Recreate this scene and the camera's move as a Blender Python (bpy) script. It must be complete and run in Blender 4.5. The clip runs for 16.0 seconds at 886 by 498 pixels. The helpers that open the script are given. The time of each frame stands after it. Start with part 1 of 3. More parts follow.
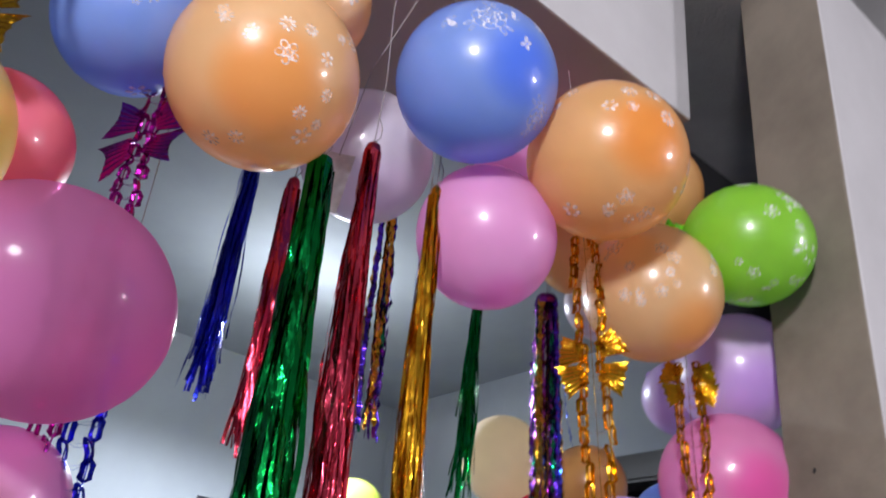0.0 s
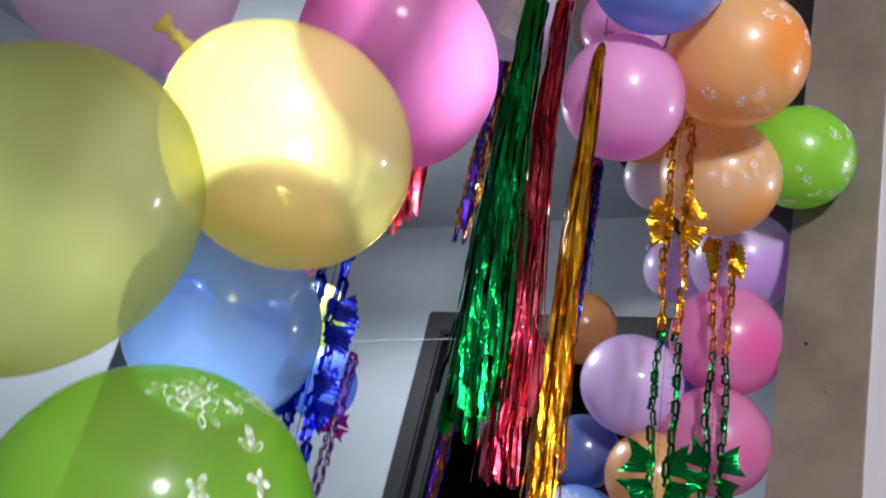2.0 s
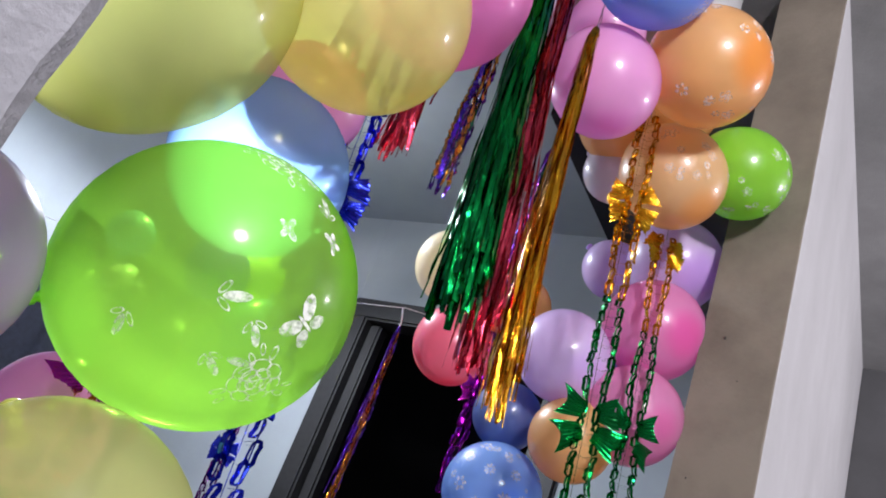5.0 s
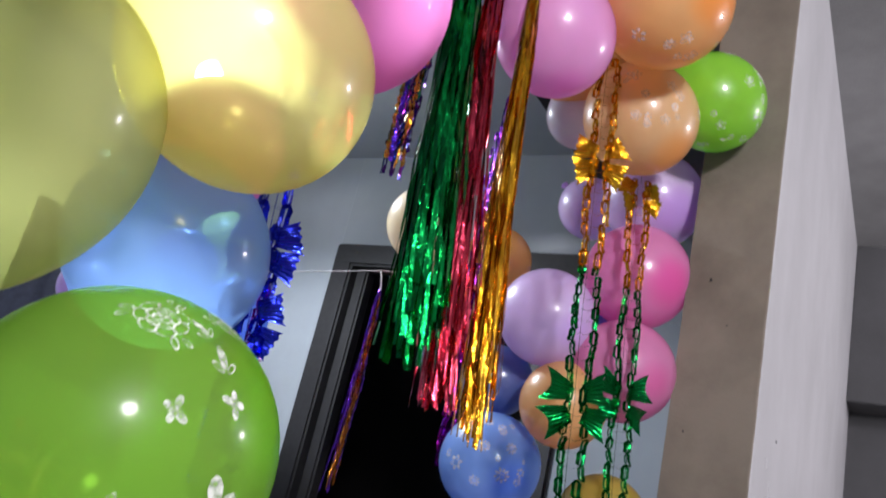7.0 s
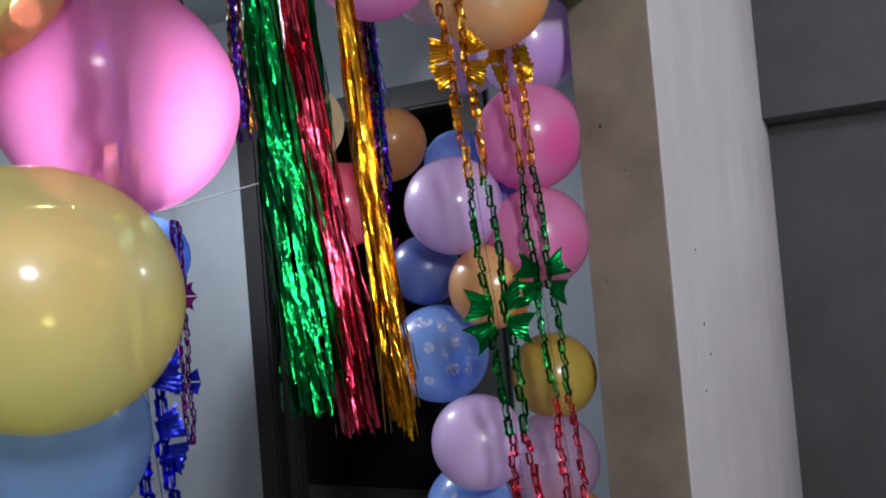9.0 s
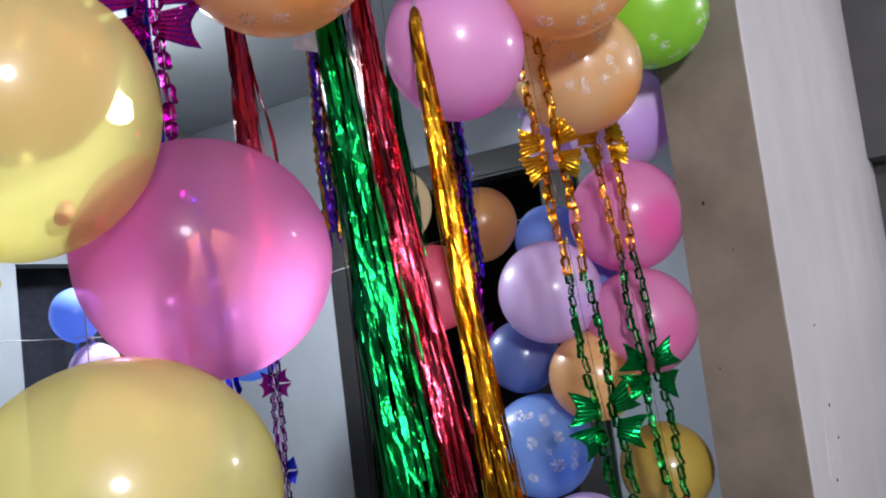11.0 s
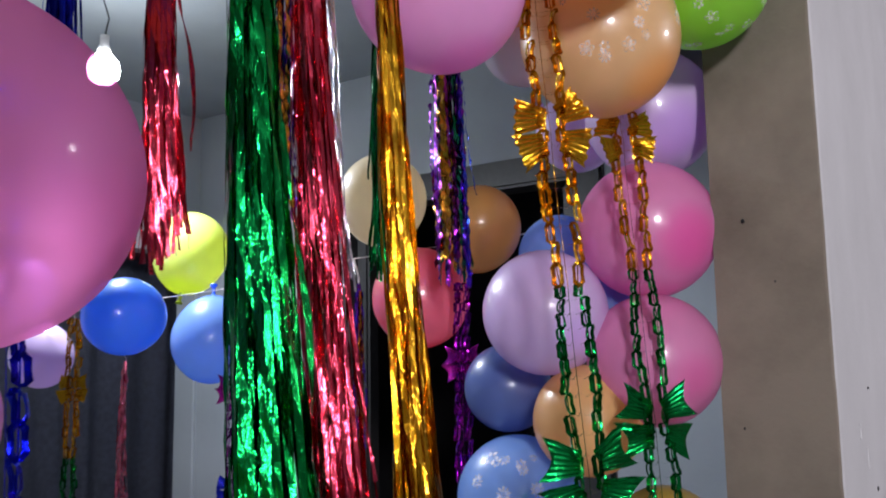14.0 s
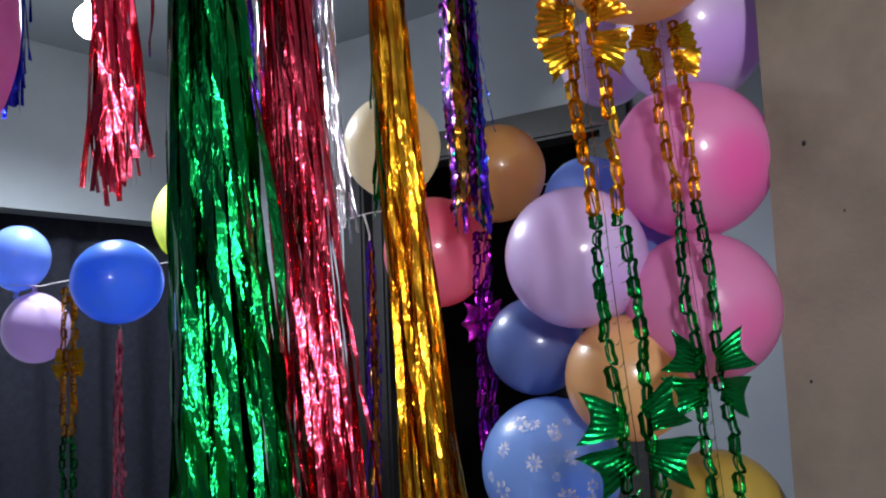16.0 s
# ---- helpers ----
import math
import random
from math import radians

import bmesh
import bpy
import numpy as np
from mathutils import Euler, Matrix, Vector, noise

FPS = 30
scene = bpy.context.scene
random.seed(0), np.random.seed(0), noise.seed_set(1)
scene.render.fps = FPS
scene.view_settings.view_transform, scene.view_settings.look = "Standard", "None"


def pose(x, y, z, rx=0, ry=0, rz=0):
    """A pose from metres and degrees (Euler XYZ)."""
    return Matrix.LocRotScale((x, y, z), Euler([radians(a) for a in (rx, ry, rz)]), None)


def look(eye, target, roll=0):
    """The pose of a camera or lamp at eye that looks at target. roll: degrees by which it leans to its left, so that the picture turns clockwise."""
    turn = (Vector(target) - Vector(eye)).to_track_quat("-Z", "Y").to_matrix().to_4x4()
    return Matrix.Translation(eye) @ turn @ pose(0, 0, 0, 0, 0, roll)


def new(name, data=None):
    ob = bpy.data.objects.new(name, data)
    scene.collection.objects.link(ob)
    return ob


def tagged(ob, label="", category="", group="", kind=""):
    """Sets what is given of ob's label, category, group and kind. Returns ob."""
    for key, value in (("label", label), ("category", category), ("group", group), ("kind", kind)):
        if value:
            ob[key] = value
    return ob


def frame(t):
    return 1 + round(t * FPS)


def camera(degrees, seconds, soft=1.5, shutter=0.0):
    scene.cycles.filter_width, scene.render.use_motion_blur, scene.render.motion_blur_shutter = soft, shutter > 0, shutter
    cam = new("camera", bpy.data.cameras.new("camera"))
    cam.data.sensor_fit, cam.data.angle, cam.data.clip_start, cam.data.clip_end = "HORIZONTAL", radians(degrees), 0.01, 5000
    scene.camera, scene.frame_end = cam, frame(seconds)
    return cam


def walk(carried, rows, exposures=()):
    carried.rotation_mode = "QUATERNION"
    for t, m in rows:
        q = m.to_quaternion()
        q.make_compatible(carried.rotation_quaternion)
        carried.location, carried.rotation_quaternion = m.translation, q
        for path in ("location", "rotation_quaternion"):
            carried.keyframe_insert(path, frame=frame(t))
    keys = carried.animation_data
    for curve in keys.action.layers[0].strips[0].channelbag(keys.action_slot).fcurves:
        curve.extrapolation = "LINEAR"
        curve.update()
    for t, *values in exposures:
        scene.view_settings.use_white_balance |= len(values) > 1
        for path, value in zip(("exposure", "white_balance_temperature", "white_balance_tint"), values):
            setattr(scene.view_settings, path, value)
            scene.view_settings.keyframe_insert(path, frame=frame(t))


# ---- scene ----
# camera and its walk: seconds, place, Euler angles
cam = camera(56.36, 16.0, soft=1.9, shutter=0.35)
ROWS = [
    (0.0, -1.4547, -0.5865, 1.2959, 118.79, -5.86, -40.93),
    (0.5, -1.6032, -0.5207, 1.2274, 122.86, -9.83, -49.49),
    (1.0, -1.7348, -0.4994, 1.1608, 114.88, -8.77, -50.27),
    (1.5, -1.8535, -0.4635, 1.1433, 113.60, -10.03, -48.76),
    (2.0, -1.9027, -0.3481, 1.0559, 111.36, -13.86, -55.18),
    (2.5, -1.9309, -0.3063, 0.9786, 111.33, -18.76, -59.47),
    (3.0, -1.9362, -0.2720, 0.8964, 112.60, -19.30, -59.93),
    (3.5, -1.9706, -0.3196, 0.8567, 115.10, -21.14, -61.61),
    (4.0, -1.9686, -0.3200, 0.7932, 116.49, -20.33, -63.80),
    (6.5, -1.9396, -0.2758, 0.8933, 116.03, -19.32, -66.10),
    (7.0, -1.9386, -0.2978, 1.0326, 108.55, -12.85, -62.58),
    (7.5, -1.9441, -0.3177, 1.1540, 104.63, -9.02, -61.43),
    (8.0, -1.9391, -0.3589, 1.2589, 104.40, -2.00, -64.27),
    (8.5, -1.9456, -0.3974, 1.3184, 96.99, 1.97, -64.16),
    (9.0, -1.9391, -0.3831, 1.4087, 91.80, 4.77, -63.38),
    (9.5, -1.9474, -0.3760, 1.4978, 92.41, 5.27, -63.47),
    (12.0, -1.7711, -0.3278, 1.5383, 96.54, 7.21, -53.79),
    (12.5, -1.6943, -0.3365, 1.5046, 95.69, 4.05, -55.63),
    (13.0, -1.6269, -0.3424, 1.5034, 95.62, 2.62, -54.26),
    (13.5, -1.5924, -0.3297, 1.5008, 95.84, 2.29, -53.80),
    (14.0, -1.5310, -0.2570, 1.5021, 97.20, 0.92, -55.30),
    (14.5, -1.4793, -0.1973, 1.4972, 100.14, 1.44, -56.72),
    (15.0, -1.4236, -0.1813, 1.4913, 98.16, 1.99, -57.00),
    (15.5, -1.3831, -0.1537, 1.4762, 97.51, 1.63, -55.40),
    (16.0, -1.3653, -0.1524, 1.4567, 95.83, 2.24, -53.62),
]
walk(cam, [(t, pose(x, y, z, rx, ry, rz)) for t, x, y, z, rx, ry, rz in ROWS],
     exposures=((0.0, 0.32), (1.0, 0.32), (2.0, 0.31), (4.0, 0.5), (6.5, 0.52), (7.0, 0.3), (7.5, 0.2), (8.5, -0.2), (9.5, -0.04), (12.0, 0.3), (12.5, 0.08), (13.0, 0.08), (15.0, 0.0), (16.0, 0.06)))

# ---- world and lights ----
world = bpy.data.worlds.new("night_sky")
scene.world = world
world.use_nodes = True
world.node_tree.nodes["Background"].inputs[0].default_value = (0.5, 0.55, 0.65, 1)
world.node_tree.nodes["Background"].inputs[1].default_value = 0.02
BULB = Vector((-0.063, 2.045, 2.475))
LAMP_OUT = Vector((1.5, -2.3, 2.45))
PANEL_AT = Vector((-3.3, -2.0, 2.45))


def point_lamp(name, at, watts, colour, size):
    data = bpy.data.lights.new(name, "POINT")
    data.energy, data.color, data.shadow_soft_size = watts, colour, size
    ob = new(name, data)
    ob.location = at
    return ob


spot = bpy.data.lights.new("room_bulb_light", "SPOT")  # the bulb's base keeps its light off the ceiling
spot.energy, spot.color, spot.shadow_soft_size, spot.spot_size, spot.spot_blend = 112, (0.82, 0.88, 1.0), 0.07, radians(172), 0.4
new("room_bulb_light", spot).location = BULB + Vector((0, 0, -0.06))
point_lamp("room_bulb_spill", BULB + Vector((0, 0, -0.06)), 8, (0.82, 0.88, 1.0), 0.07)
point_lamp("outer_bulb_light", LAMP_OUT + Vector((0, 0, -0.07)), 104, (0.97, 0.92, 1.0), 0.07)
# added soft light from the left for the balloons and reveal
panel_data = bpy.data.lights.new("added_panel_light", "AREA")
panel_data.shape, panel_data.size = "DISK", 0.46
panel_data.energy, panel_data.color = 100, (0.97, 0.92, 1.0)
new("added_panel_light", panel_data).matrix_world = look(PANEL_AT, (-0.6, 0.2, 1.7))


# ---- materials ----
def lin(h):
    """Linear colour from a hex string."""
    v = [int(h[i:i + 2], 16) / 255 for i in (0, 2, 4)]
    return tuple(c / 12.92 if c <= 0.04045 else ((c + 0.055) / 1.055) ** 2.4 for c in v) + (1.0,)


def base_material(name):
    m = bpy.data.materials.new(name)
    m.use_nodes = True
    n = m.node_tree.nodes
    return m, n, m.node_tree.links, n["Principled BSDF"], n["Material Output"]


def add(n, kind, **vals):
    node = n.new(kind)
    for k, v in vals.items():
        node.inputs[k].default_value = v
    return node


def plaster(name, col, dark, scale=6.0, rough=0.85, bump=0.25, stain=0.5):
    m, n, l, b, out = base_material(name)
    tc = n.new("ShaderNodeTexCoord")
    big = add(n, "ShaderNodeTexNoise", Scale=scale * 0.35, Detail=6.0, Roughness=0.62)
    fine = add(n, "ShaderNodeTexNoise", Scale=scale * 14, Detail=5.0, Roughness=0.6)
    streak_map = n.new("ShaderNodeMapping")
    streak_map.inputs["Scale"].default_value = (2.4, 2.4, 0.9)
    streak = add(n, "ShaderNodeTexNoise", Scale=2.2, Detail=4.0)
    for t in (big, fine):
        l.new(tc.outputs["Object"], t.inputs["Vector"])
    l.new(tc.outputs["Object"], streak_map.inputs["Vector"])
    l.new(streak_map.outputs["Vector"], streak.inputs["Vector"])
    ramp = n.new("ShaderNodeValToRGB")
    ramp.color_ramp.elements[0].position, ramp.color_ramp.elements[0].color = 0.28, dark
    ramp.color_ramp.elements[1].position, ramp.color_ramp.elements[1].color = 0.28 + stain, col
    l.new(big.outputs["Fac"], ramp.inputs["Fac"])
    mix = n.new("ShaderNodeMix")
    mix.data_type, mix.blend_type = "RGBA", "MULTIPLY"
    mix.inputs["Factor"].default_value = 0.07
    l.new(ramp.outputs["Color"], mix.inputs["A"])
    r2 = n.new("ShaderNodeValToRGB")
    r2.color_ramp.elements[0].position, r2.color_ramp.elements[0].color = 0.3, (0.55, 0.55, 0.55, 1)
    r2.color_ramp.elements[1].position = 0.62
    l.new(streak.outputs["Fac"], r2.inputs["Fac"])
    l.new(r2.outputs["Color"], mix.inputs["B"])
    l.new(mix.outputs["Result"], b.inputs["Base Color"])
    b.inputs["Roughness"].default_value = rough
    bp = add(n, "ShaderNodeBump", Strength=bump, Distance=0.004)
    l.new(fine.outputs["Fac"], bp.inputs["Height"])
    l.new(bp.outputs["Normal"], b.inputs["Normal"])
    return m


def latex(name, hexcol, clear=0.06, glow=0.45, rough=0.36, haze=0.0):
    """Stretched rubber: a glossy skin that lets light through, thicker and deeper in colour at its two poles."""
    m, n, l, b, out = base_material(name)
    col = tuple(min(0.93, 1.12 * c ** 0.78) for c in lin(hexcol)[:3]) + (1.0,)
    top = max(col[:3])
    deep = tuple(c * (c / top) ** 0.9 for c in col[:3]) + (1.0,)
    tc = n.new("ShaderNodeTexCoord")
    noise_t = add(n, "ShaderNodeTexNoise", Scale=9.0, Detail=3.0)
    l.new(tc.outputs["Object"], noise_t.inputs["Vector"])
    ramp = n.new("ShaderNodeValToRGB")
    ramp.color_ramp.elements[0].position, ramp.color_ramp.elements[0].color = 0.3, tuple(c * 0.9 for c in col[:3]) + (1,)
    ramp.color_ramp.elements[1].position, ramp.color_ramp.elements[1].color = 0.7, col
    l.new(noise_t.outputs["Fac"], ramp.inputs["Fac"])
    axis = n.new("ShaderNodeSeparateXYZ")
    l.new(tc.outputs["Object"], axis.inputs[0])
    size = n.new("ShaderNodeMath")
    size.operation = "ABSOLUTE"
    l.new(axis.outputs["Z"], size.inputs[0])
    pole = n.new("ShaderNodeMapRange")
    pole.interpolation_type = "SMOOTHSTEP"
    pole.inputs["From Min"].default_value, pole.inputs["From Max"].default_value = 0.112, 0.142
    l.new(size.outputs[0], pole.inputs["Value"])
    tint = n.new("ShaderNodeMix")
    tint.data_type = "RGBA"
    l.new(pole.outputs["Result"], tint.inputs["Factor"])
    l.new(ramp.outputs["Color"], tint.inputs["A"])
    tint.inputs["B"].default_value = deep
    l.new(tint.outputs["Result"], b.inputs["Base Color"])
    b.inputs["Roughness"].default_value = rough
    b.inputs["Specular IOR Level"].default_value = 0.7
    b.inputs["Coat Weight"].default_value = 0.9
    b.inputs["Coat Roughness"].default_value = 0.12
    dust = add(n, "ShaderNodeTexNoise", Scale=160.0, Detail=2.0)
    l.new(tc.outputs["Object"], dust.inputs["Vector"])
    bp = add(n, "ShaderNodeBump", Strength=0.03, Distance=0.001)
    l.new(dust.outputs["Fac"], bp.inputs["Height"])
    l.new(bp.outputs["Normal"], b.inputs["Normal"])
    tl = n.new("ShaderNodeBsdfTranslucent")
    l.new(tint.outputs["Result"], tl.inputs["Color"])
    mx = add(n, "ShaderNodeMixShader", Fac=glow)
    l.new(b.outputs[0], mx.inputs[1])
    l.new(tl.outputs[0], mx.inputs[2])
    if haze:
        rf = n.new("ShaderNodeBsdfRefraction")
        rf.inputs["Color"].default_value = tuple(min(1, c * 0.8 / top + 0.2) for c in col[:3]) + (1,)
        rf.inputs["Roughness"].default_value, rf.inputs["IOR"].default_value = 0.72, 1.3
        mh = add(n, "ShaderNodeMixShader", Fac=haze)
        l.new(mx.outputs[0], mh.inputs[1])
        l.new(rf.outputs[0], mh.inputs[2])
        mx = mh
    tr = n.new("ShaderNodeBsdfTransparent")
    tr.inputs["Color"].default_value = tuple(min(1, c * 0.9 / top + 0.12) for c in col[:3]) + (1,)
    thin = n.new("ShaderNodeMapRange")
    thin.inputs["To Min"].default_value, thin.inputs["To Max"].default_value = clear, clear * 0.45
    l.new(pole.outputs["Result"], thin.inputs["Value"])
    mx2 = n.new("ShaderNodeMixShader")
    l.new(thin.outputs["Result"], mx2.inputs[0])
    l.new(mx.outputs[0], mx2.inputs[1])
    l.new(tr.outputs[0], mx2.inputs[2])
    l.new(mx2.outputs[0], out.inputs["Surface"])
    return m


def foil(name, cols, rough=0.15, bump=0.45):
    """Metallised film; with several colours each strip takes one of them."""
    m, n, l, b, out = base_material(name)
    geo = n.new("ShaderNodeNewGeometry")
    ramp = n.new("ShaderNodeValToRGB")
    cr = ramp.color_ramp
    cr.interpolation = "CONSTANT" if len(cols) > 2 else "LINEAR"
    while len(cr.elements) < len(cols):
        cr.elements.new(0.5)
    for i, c in enumerate(cols):
        cr.elements[i].position = i / len(cols)
        cr.elements[i].color = lin(c)
    l.new(geo.outputs["Random Per Island"], ramp.inputs["Fac"])
    l.new(ramp.outputs["Color"], b.inputs["Base Color"])
    b.inputs["Metallic"].default_value = 1.0
    b.inputs["Roughness"].default_value = rough
    tc = n.new("ShaderNodeTexCoord")
    stretch = n.new("ShaderNodeMapping")
    stretch.inputs["Scale"].default_value = (1.0, 1.0, 0.26)
    l.new(tc.outputs["Object"], stretch.inputs["Vector"])
    crease = add(n, "ShaderNodeTexNoise", Scale=110.0, Detail=4.0, Roughness=0.6)
    l.new(stretch.outputs["Vector"], crease.inputs["Vector"])
    bp = add(n, "ShaderNodeBump", Strength=bump, Distance=0.006)
    l.new(crease.outputs["Fac"], bp.inputs["Height"])
    l.new(bp.outputs["Normal"], b.inputs["Normal"])
    film = n.new("ShaderNodeBsdfTransparent")
    film.inputs["Color"].default_value = lin(cols[-1] if len(cols) < 3 else "8A88A0")
    mx = add(n, "ShaderNodeMixShader", Fac=0.12)
    l.new(b.outputs[0], mx.inputs[1])
    l.new(film.outputs[0], mx.inputs[2])
    l.new(mx.outputs[0], out.inputs["Surface"])
    return m


def simple(name, col, rough=0.6, metal=0.0, emit=None, power=0.0):
    m, n, l, b, out = base_material(name)
    tc = n.new("ShaderNodeTexCoord")
    t = add(n, "ShaderNodeTexNoise", Scale=40.0, Detail=4.0)
    l.new(tc.outputs["Object"], t.inputs["Vector"])
    ramp = n.new("ShaderNodeValToRGB")
    ramp.color_ramp.elements[0].position, ramp.color_ramp.elements[0].color = 0.3, tuple(c * 0.7 for c in col[:3]) + (1,)
    ramp.color_ramp.elements[1].position, ramp.color_ramp.elements[1].color = 0.7, tuple(col[:3]) + (1,)
    l.new(t.outputs["Fac"], ramp.inputs["Fac"])
    l.new(ramp.outputs["Color"], b.inputs["Base Color"])
    b.inputs["Roughness"].default_value, b.inputs["Metallic"].default_value = rough, metal
    if emit:
        b.inputs["Emission Color"].default_value = emit
        b.inputs["Emission Strength"].default_value = power
    return m


WHITE_WALL = plaster("white_limewash", (0.52, 0.515, 0.53, 1), (0.40, 0.395, 0.405, 1), 5.0)
TAN_WALL = plaster("raw_cement_render", (0.195, 0.166, 0.13, 1), (0.10, 0.084, 0.064, 1), 7.0, stain=0.3)
OLD_LIME = plaster("old_grey_limewash", (0.27, 0.27, 0.29, 1), (0.11, 0.11, 0.12, 1), 11.0, bump=0.45, stain=0.26)
GREY_WALL = plaster("grey_blue_distemper", (0.36, 0.395, 0.42, 1), (0.29, 0.315, 0.34, 1), 4.0)
CONCRETE = plaster("rough_concrete", (0.36, 0.36, 0.36, 1), (0.22, 0.22, 0.22, 1), 7.0, bump=0.6)
# grey cement with the porch side's weak light put into a darker colour
DIM_CEMENT = plaster("dimmed_cement_render", (0.085, 0.085, 0.09, 1), (0.055, 0.055, 0.057, 1), 6.0, bump=0.5)
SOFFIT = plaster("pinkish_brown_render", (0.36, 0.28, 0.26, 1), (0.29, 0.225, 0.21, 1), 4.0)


def ink(name, col):
    """Thin print that lets the rubber show through in places."""
    m, n, l, b, out = base_material(name)
    tc = n.new("ShaderNodeTexCoord")
    t = add(n, "ShaderNodeTexNoise", Scale=130.0, Detail=3.0)
    l.new(tc.outputs["Object"], t.inputs["Vector"])
    b.inputs["Base Color"].default_value = col
    b.inputs["Roughness"].default_value = 0.45
    tr = n.new("ShaderNodeBsdfTransparent")
    ramp = n.new("ShaderNodeValToRGB")
    ramp.color_ramp.elements[0].position, ramp.color_ramp.elements[0].color = 0.35, (0.1, 0.1, 0.1, 1)
    ramp.color_ramp.elements[1].position, ramp.color_ramp.elements[1].color = 0.62, (0.78, 0.78, 0.78, 1)
    l.new(t.outputs["Fac"], ramp.inputs["Fac"])
    mx = n.new("ShaderNodeMixShader")
    l.new(ramp.outputs["Color"], mx.inputs[0])
    l.new(tr.outputs[0], mx.inputs[1])
    l.new(b.outputs[0], mx.inputs[2])
    l.new(mx.outputs[0], out.inputs["Surface"])
    return m


# flat black that stands for unlit depth; also the nail heads' own colour
DARK = simple("shade_and_nail_black", (0.012, 0.012, 0.015), 0.9)
NAVY = simple("dark_navy_curtain_cloth", (0.055, 0.06, 0.09), 0.9)
DOOR_FRAME = simple("worn_dark_wood", (0.022, 0.021, 0.022), 0.55)
CEMENT_FLOOR = plaster("cement_floor", (0.30, 0.29, 0.28, 1), (0.20, 0.19, 0.18, 1), 5.0)
CORD = simple("white_cotton_cord", (0.72, 0.70, 0.68), 0.8)
THREAD = simple("grey_thread", (0.30, 0.27, 0.28), 0.8)
WIRE = simple("black_flex", (0.03, 0.03, 0.035), 0.5)
PLASTIC = simple("white_lamp_plastic", (0.75, 0.75, 0.74), 0.4)
GLOW = simple("lit_lamp_diffuser", (0.9, 0.9, 0.9), 0.4, emit=(0.93, 0.97, 1, 1), power=40.0)
PAPER = simple("white_paper", (0.86, 0.85, 0.86), 0.8)
PRINT = ink("white_print_ink", (0.85, 0.83, 0.82, 1))


# ---- mesh helpers ----
def part(name, bm, material, parent=None, label="", smooth=False):
    """Link a bmesh as one mesh object, under parent if there is one."""
    me = bpy.data.meshes.new(name)
    bmesh.ops.recalc_face_normals(bm, faces=bm.faces) if not smooth else None
    bm.to_mesh(me)
    bm.free()
    for mat in (material if isinstance(material, (list, tuple)) else [material]):
        me.materials.append(mat)
    if smooth:
        for p in me.polygons:
            p.use_smooth = True
    ob = new(name, me)
    if parent is not None:
        ob.parent = parent
    if label:
        tagged(ob, label)
    return ob


def empty(name, at, label, category, group=""):
    ob = new(name)
    ob.location = at
    ob.empty_display_size = 0.03
    return tagged(ob, label, category, group)


def box_into(bm, x0, x1, y0, y1, z0, z1, mi=0):
    v = [bm.verts.new(p) for p in ((x0, y0, z0), (x1, y0, z0), (x1, y1, z0), (x0, y1, z0), (x0, y0, z1), (x1, y0, z1), (x1, y1, z1), (x0, y1, z1))]
    for f in ((3, 2, 1, 0), (4, 5, 6, 7), (0, 1, 5, 4), (1, 2, 6, 5), (2, 3, 7, 6), (3, 0, 4, 7)):
        bm.faces.new([v[i] for i in f]).material_index = mi
    return v


def slab(name, dims, material, label, category="wall", bevel=0.006):
    bm = bmesh.new()
    box_into(bm, *dims)
    if bevel:
        bmesh.ops.bevel(bm, geom=list(bm.edges), offset=bevel, segments=2, affect="EDGES", profile=0.6)
    ob = part(name, bm, material)
    return tagged(ob, label, category, kind="structure")


def tube_into(bm, pts, r, sides=6):
    rings = []
    pts = [Vector(p) for p in pts]
    for i, p in enumerate(pts):
        d = (pts[min(i + 1, len(pts) - 1)] - pts[max(i - 1, 0)]).normalized()
        a = d.orthogonal().normalized()
        b = d.cross(a)
        rr = r[i] if isinstance(r, (list, tuple)) else r
        rings.append([bm.verts.new(p + rr * (a * math.cos(k * math.tau / sides) + b * math.sin(k * math.tau / sides))) for k in range(sides)])
    for r0, r1 in zip(rings, rings[1:]):
        for k in range(sides):
            bm.faces.new((r0[k], r0[(k + 1) % sides], r1[(k + 1) % sides], r1[k]))
    bm.faces.new(rings[0][::-1])
    bm.faces.new(rings[-1])


def lathe_into(bm, prof, sides=24, mi=0):
    rings = []
    for r, z in prof:
        rings.append([bm.verts.new((r * math.cos(k * math.tau / sides), r * math.sin(k * math.tau / sides), z)) for k in range(sides)])
    for r0, r1 in zip(rings, rings[1:]):
        for k in range(sides):
            bm.faces.new((r0[k], r0[(k + 1) % sides], r1[(k + 1) % sides], r1[k])).material_index = mi
    return rings


# ---- the structure ----
slab("floor", (-5, 3.2, -5, 6, -0.12, 0), CEMENT_FLOOR, "grey cement floor of both rooms", "floor", 0)


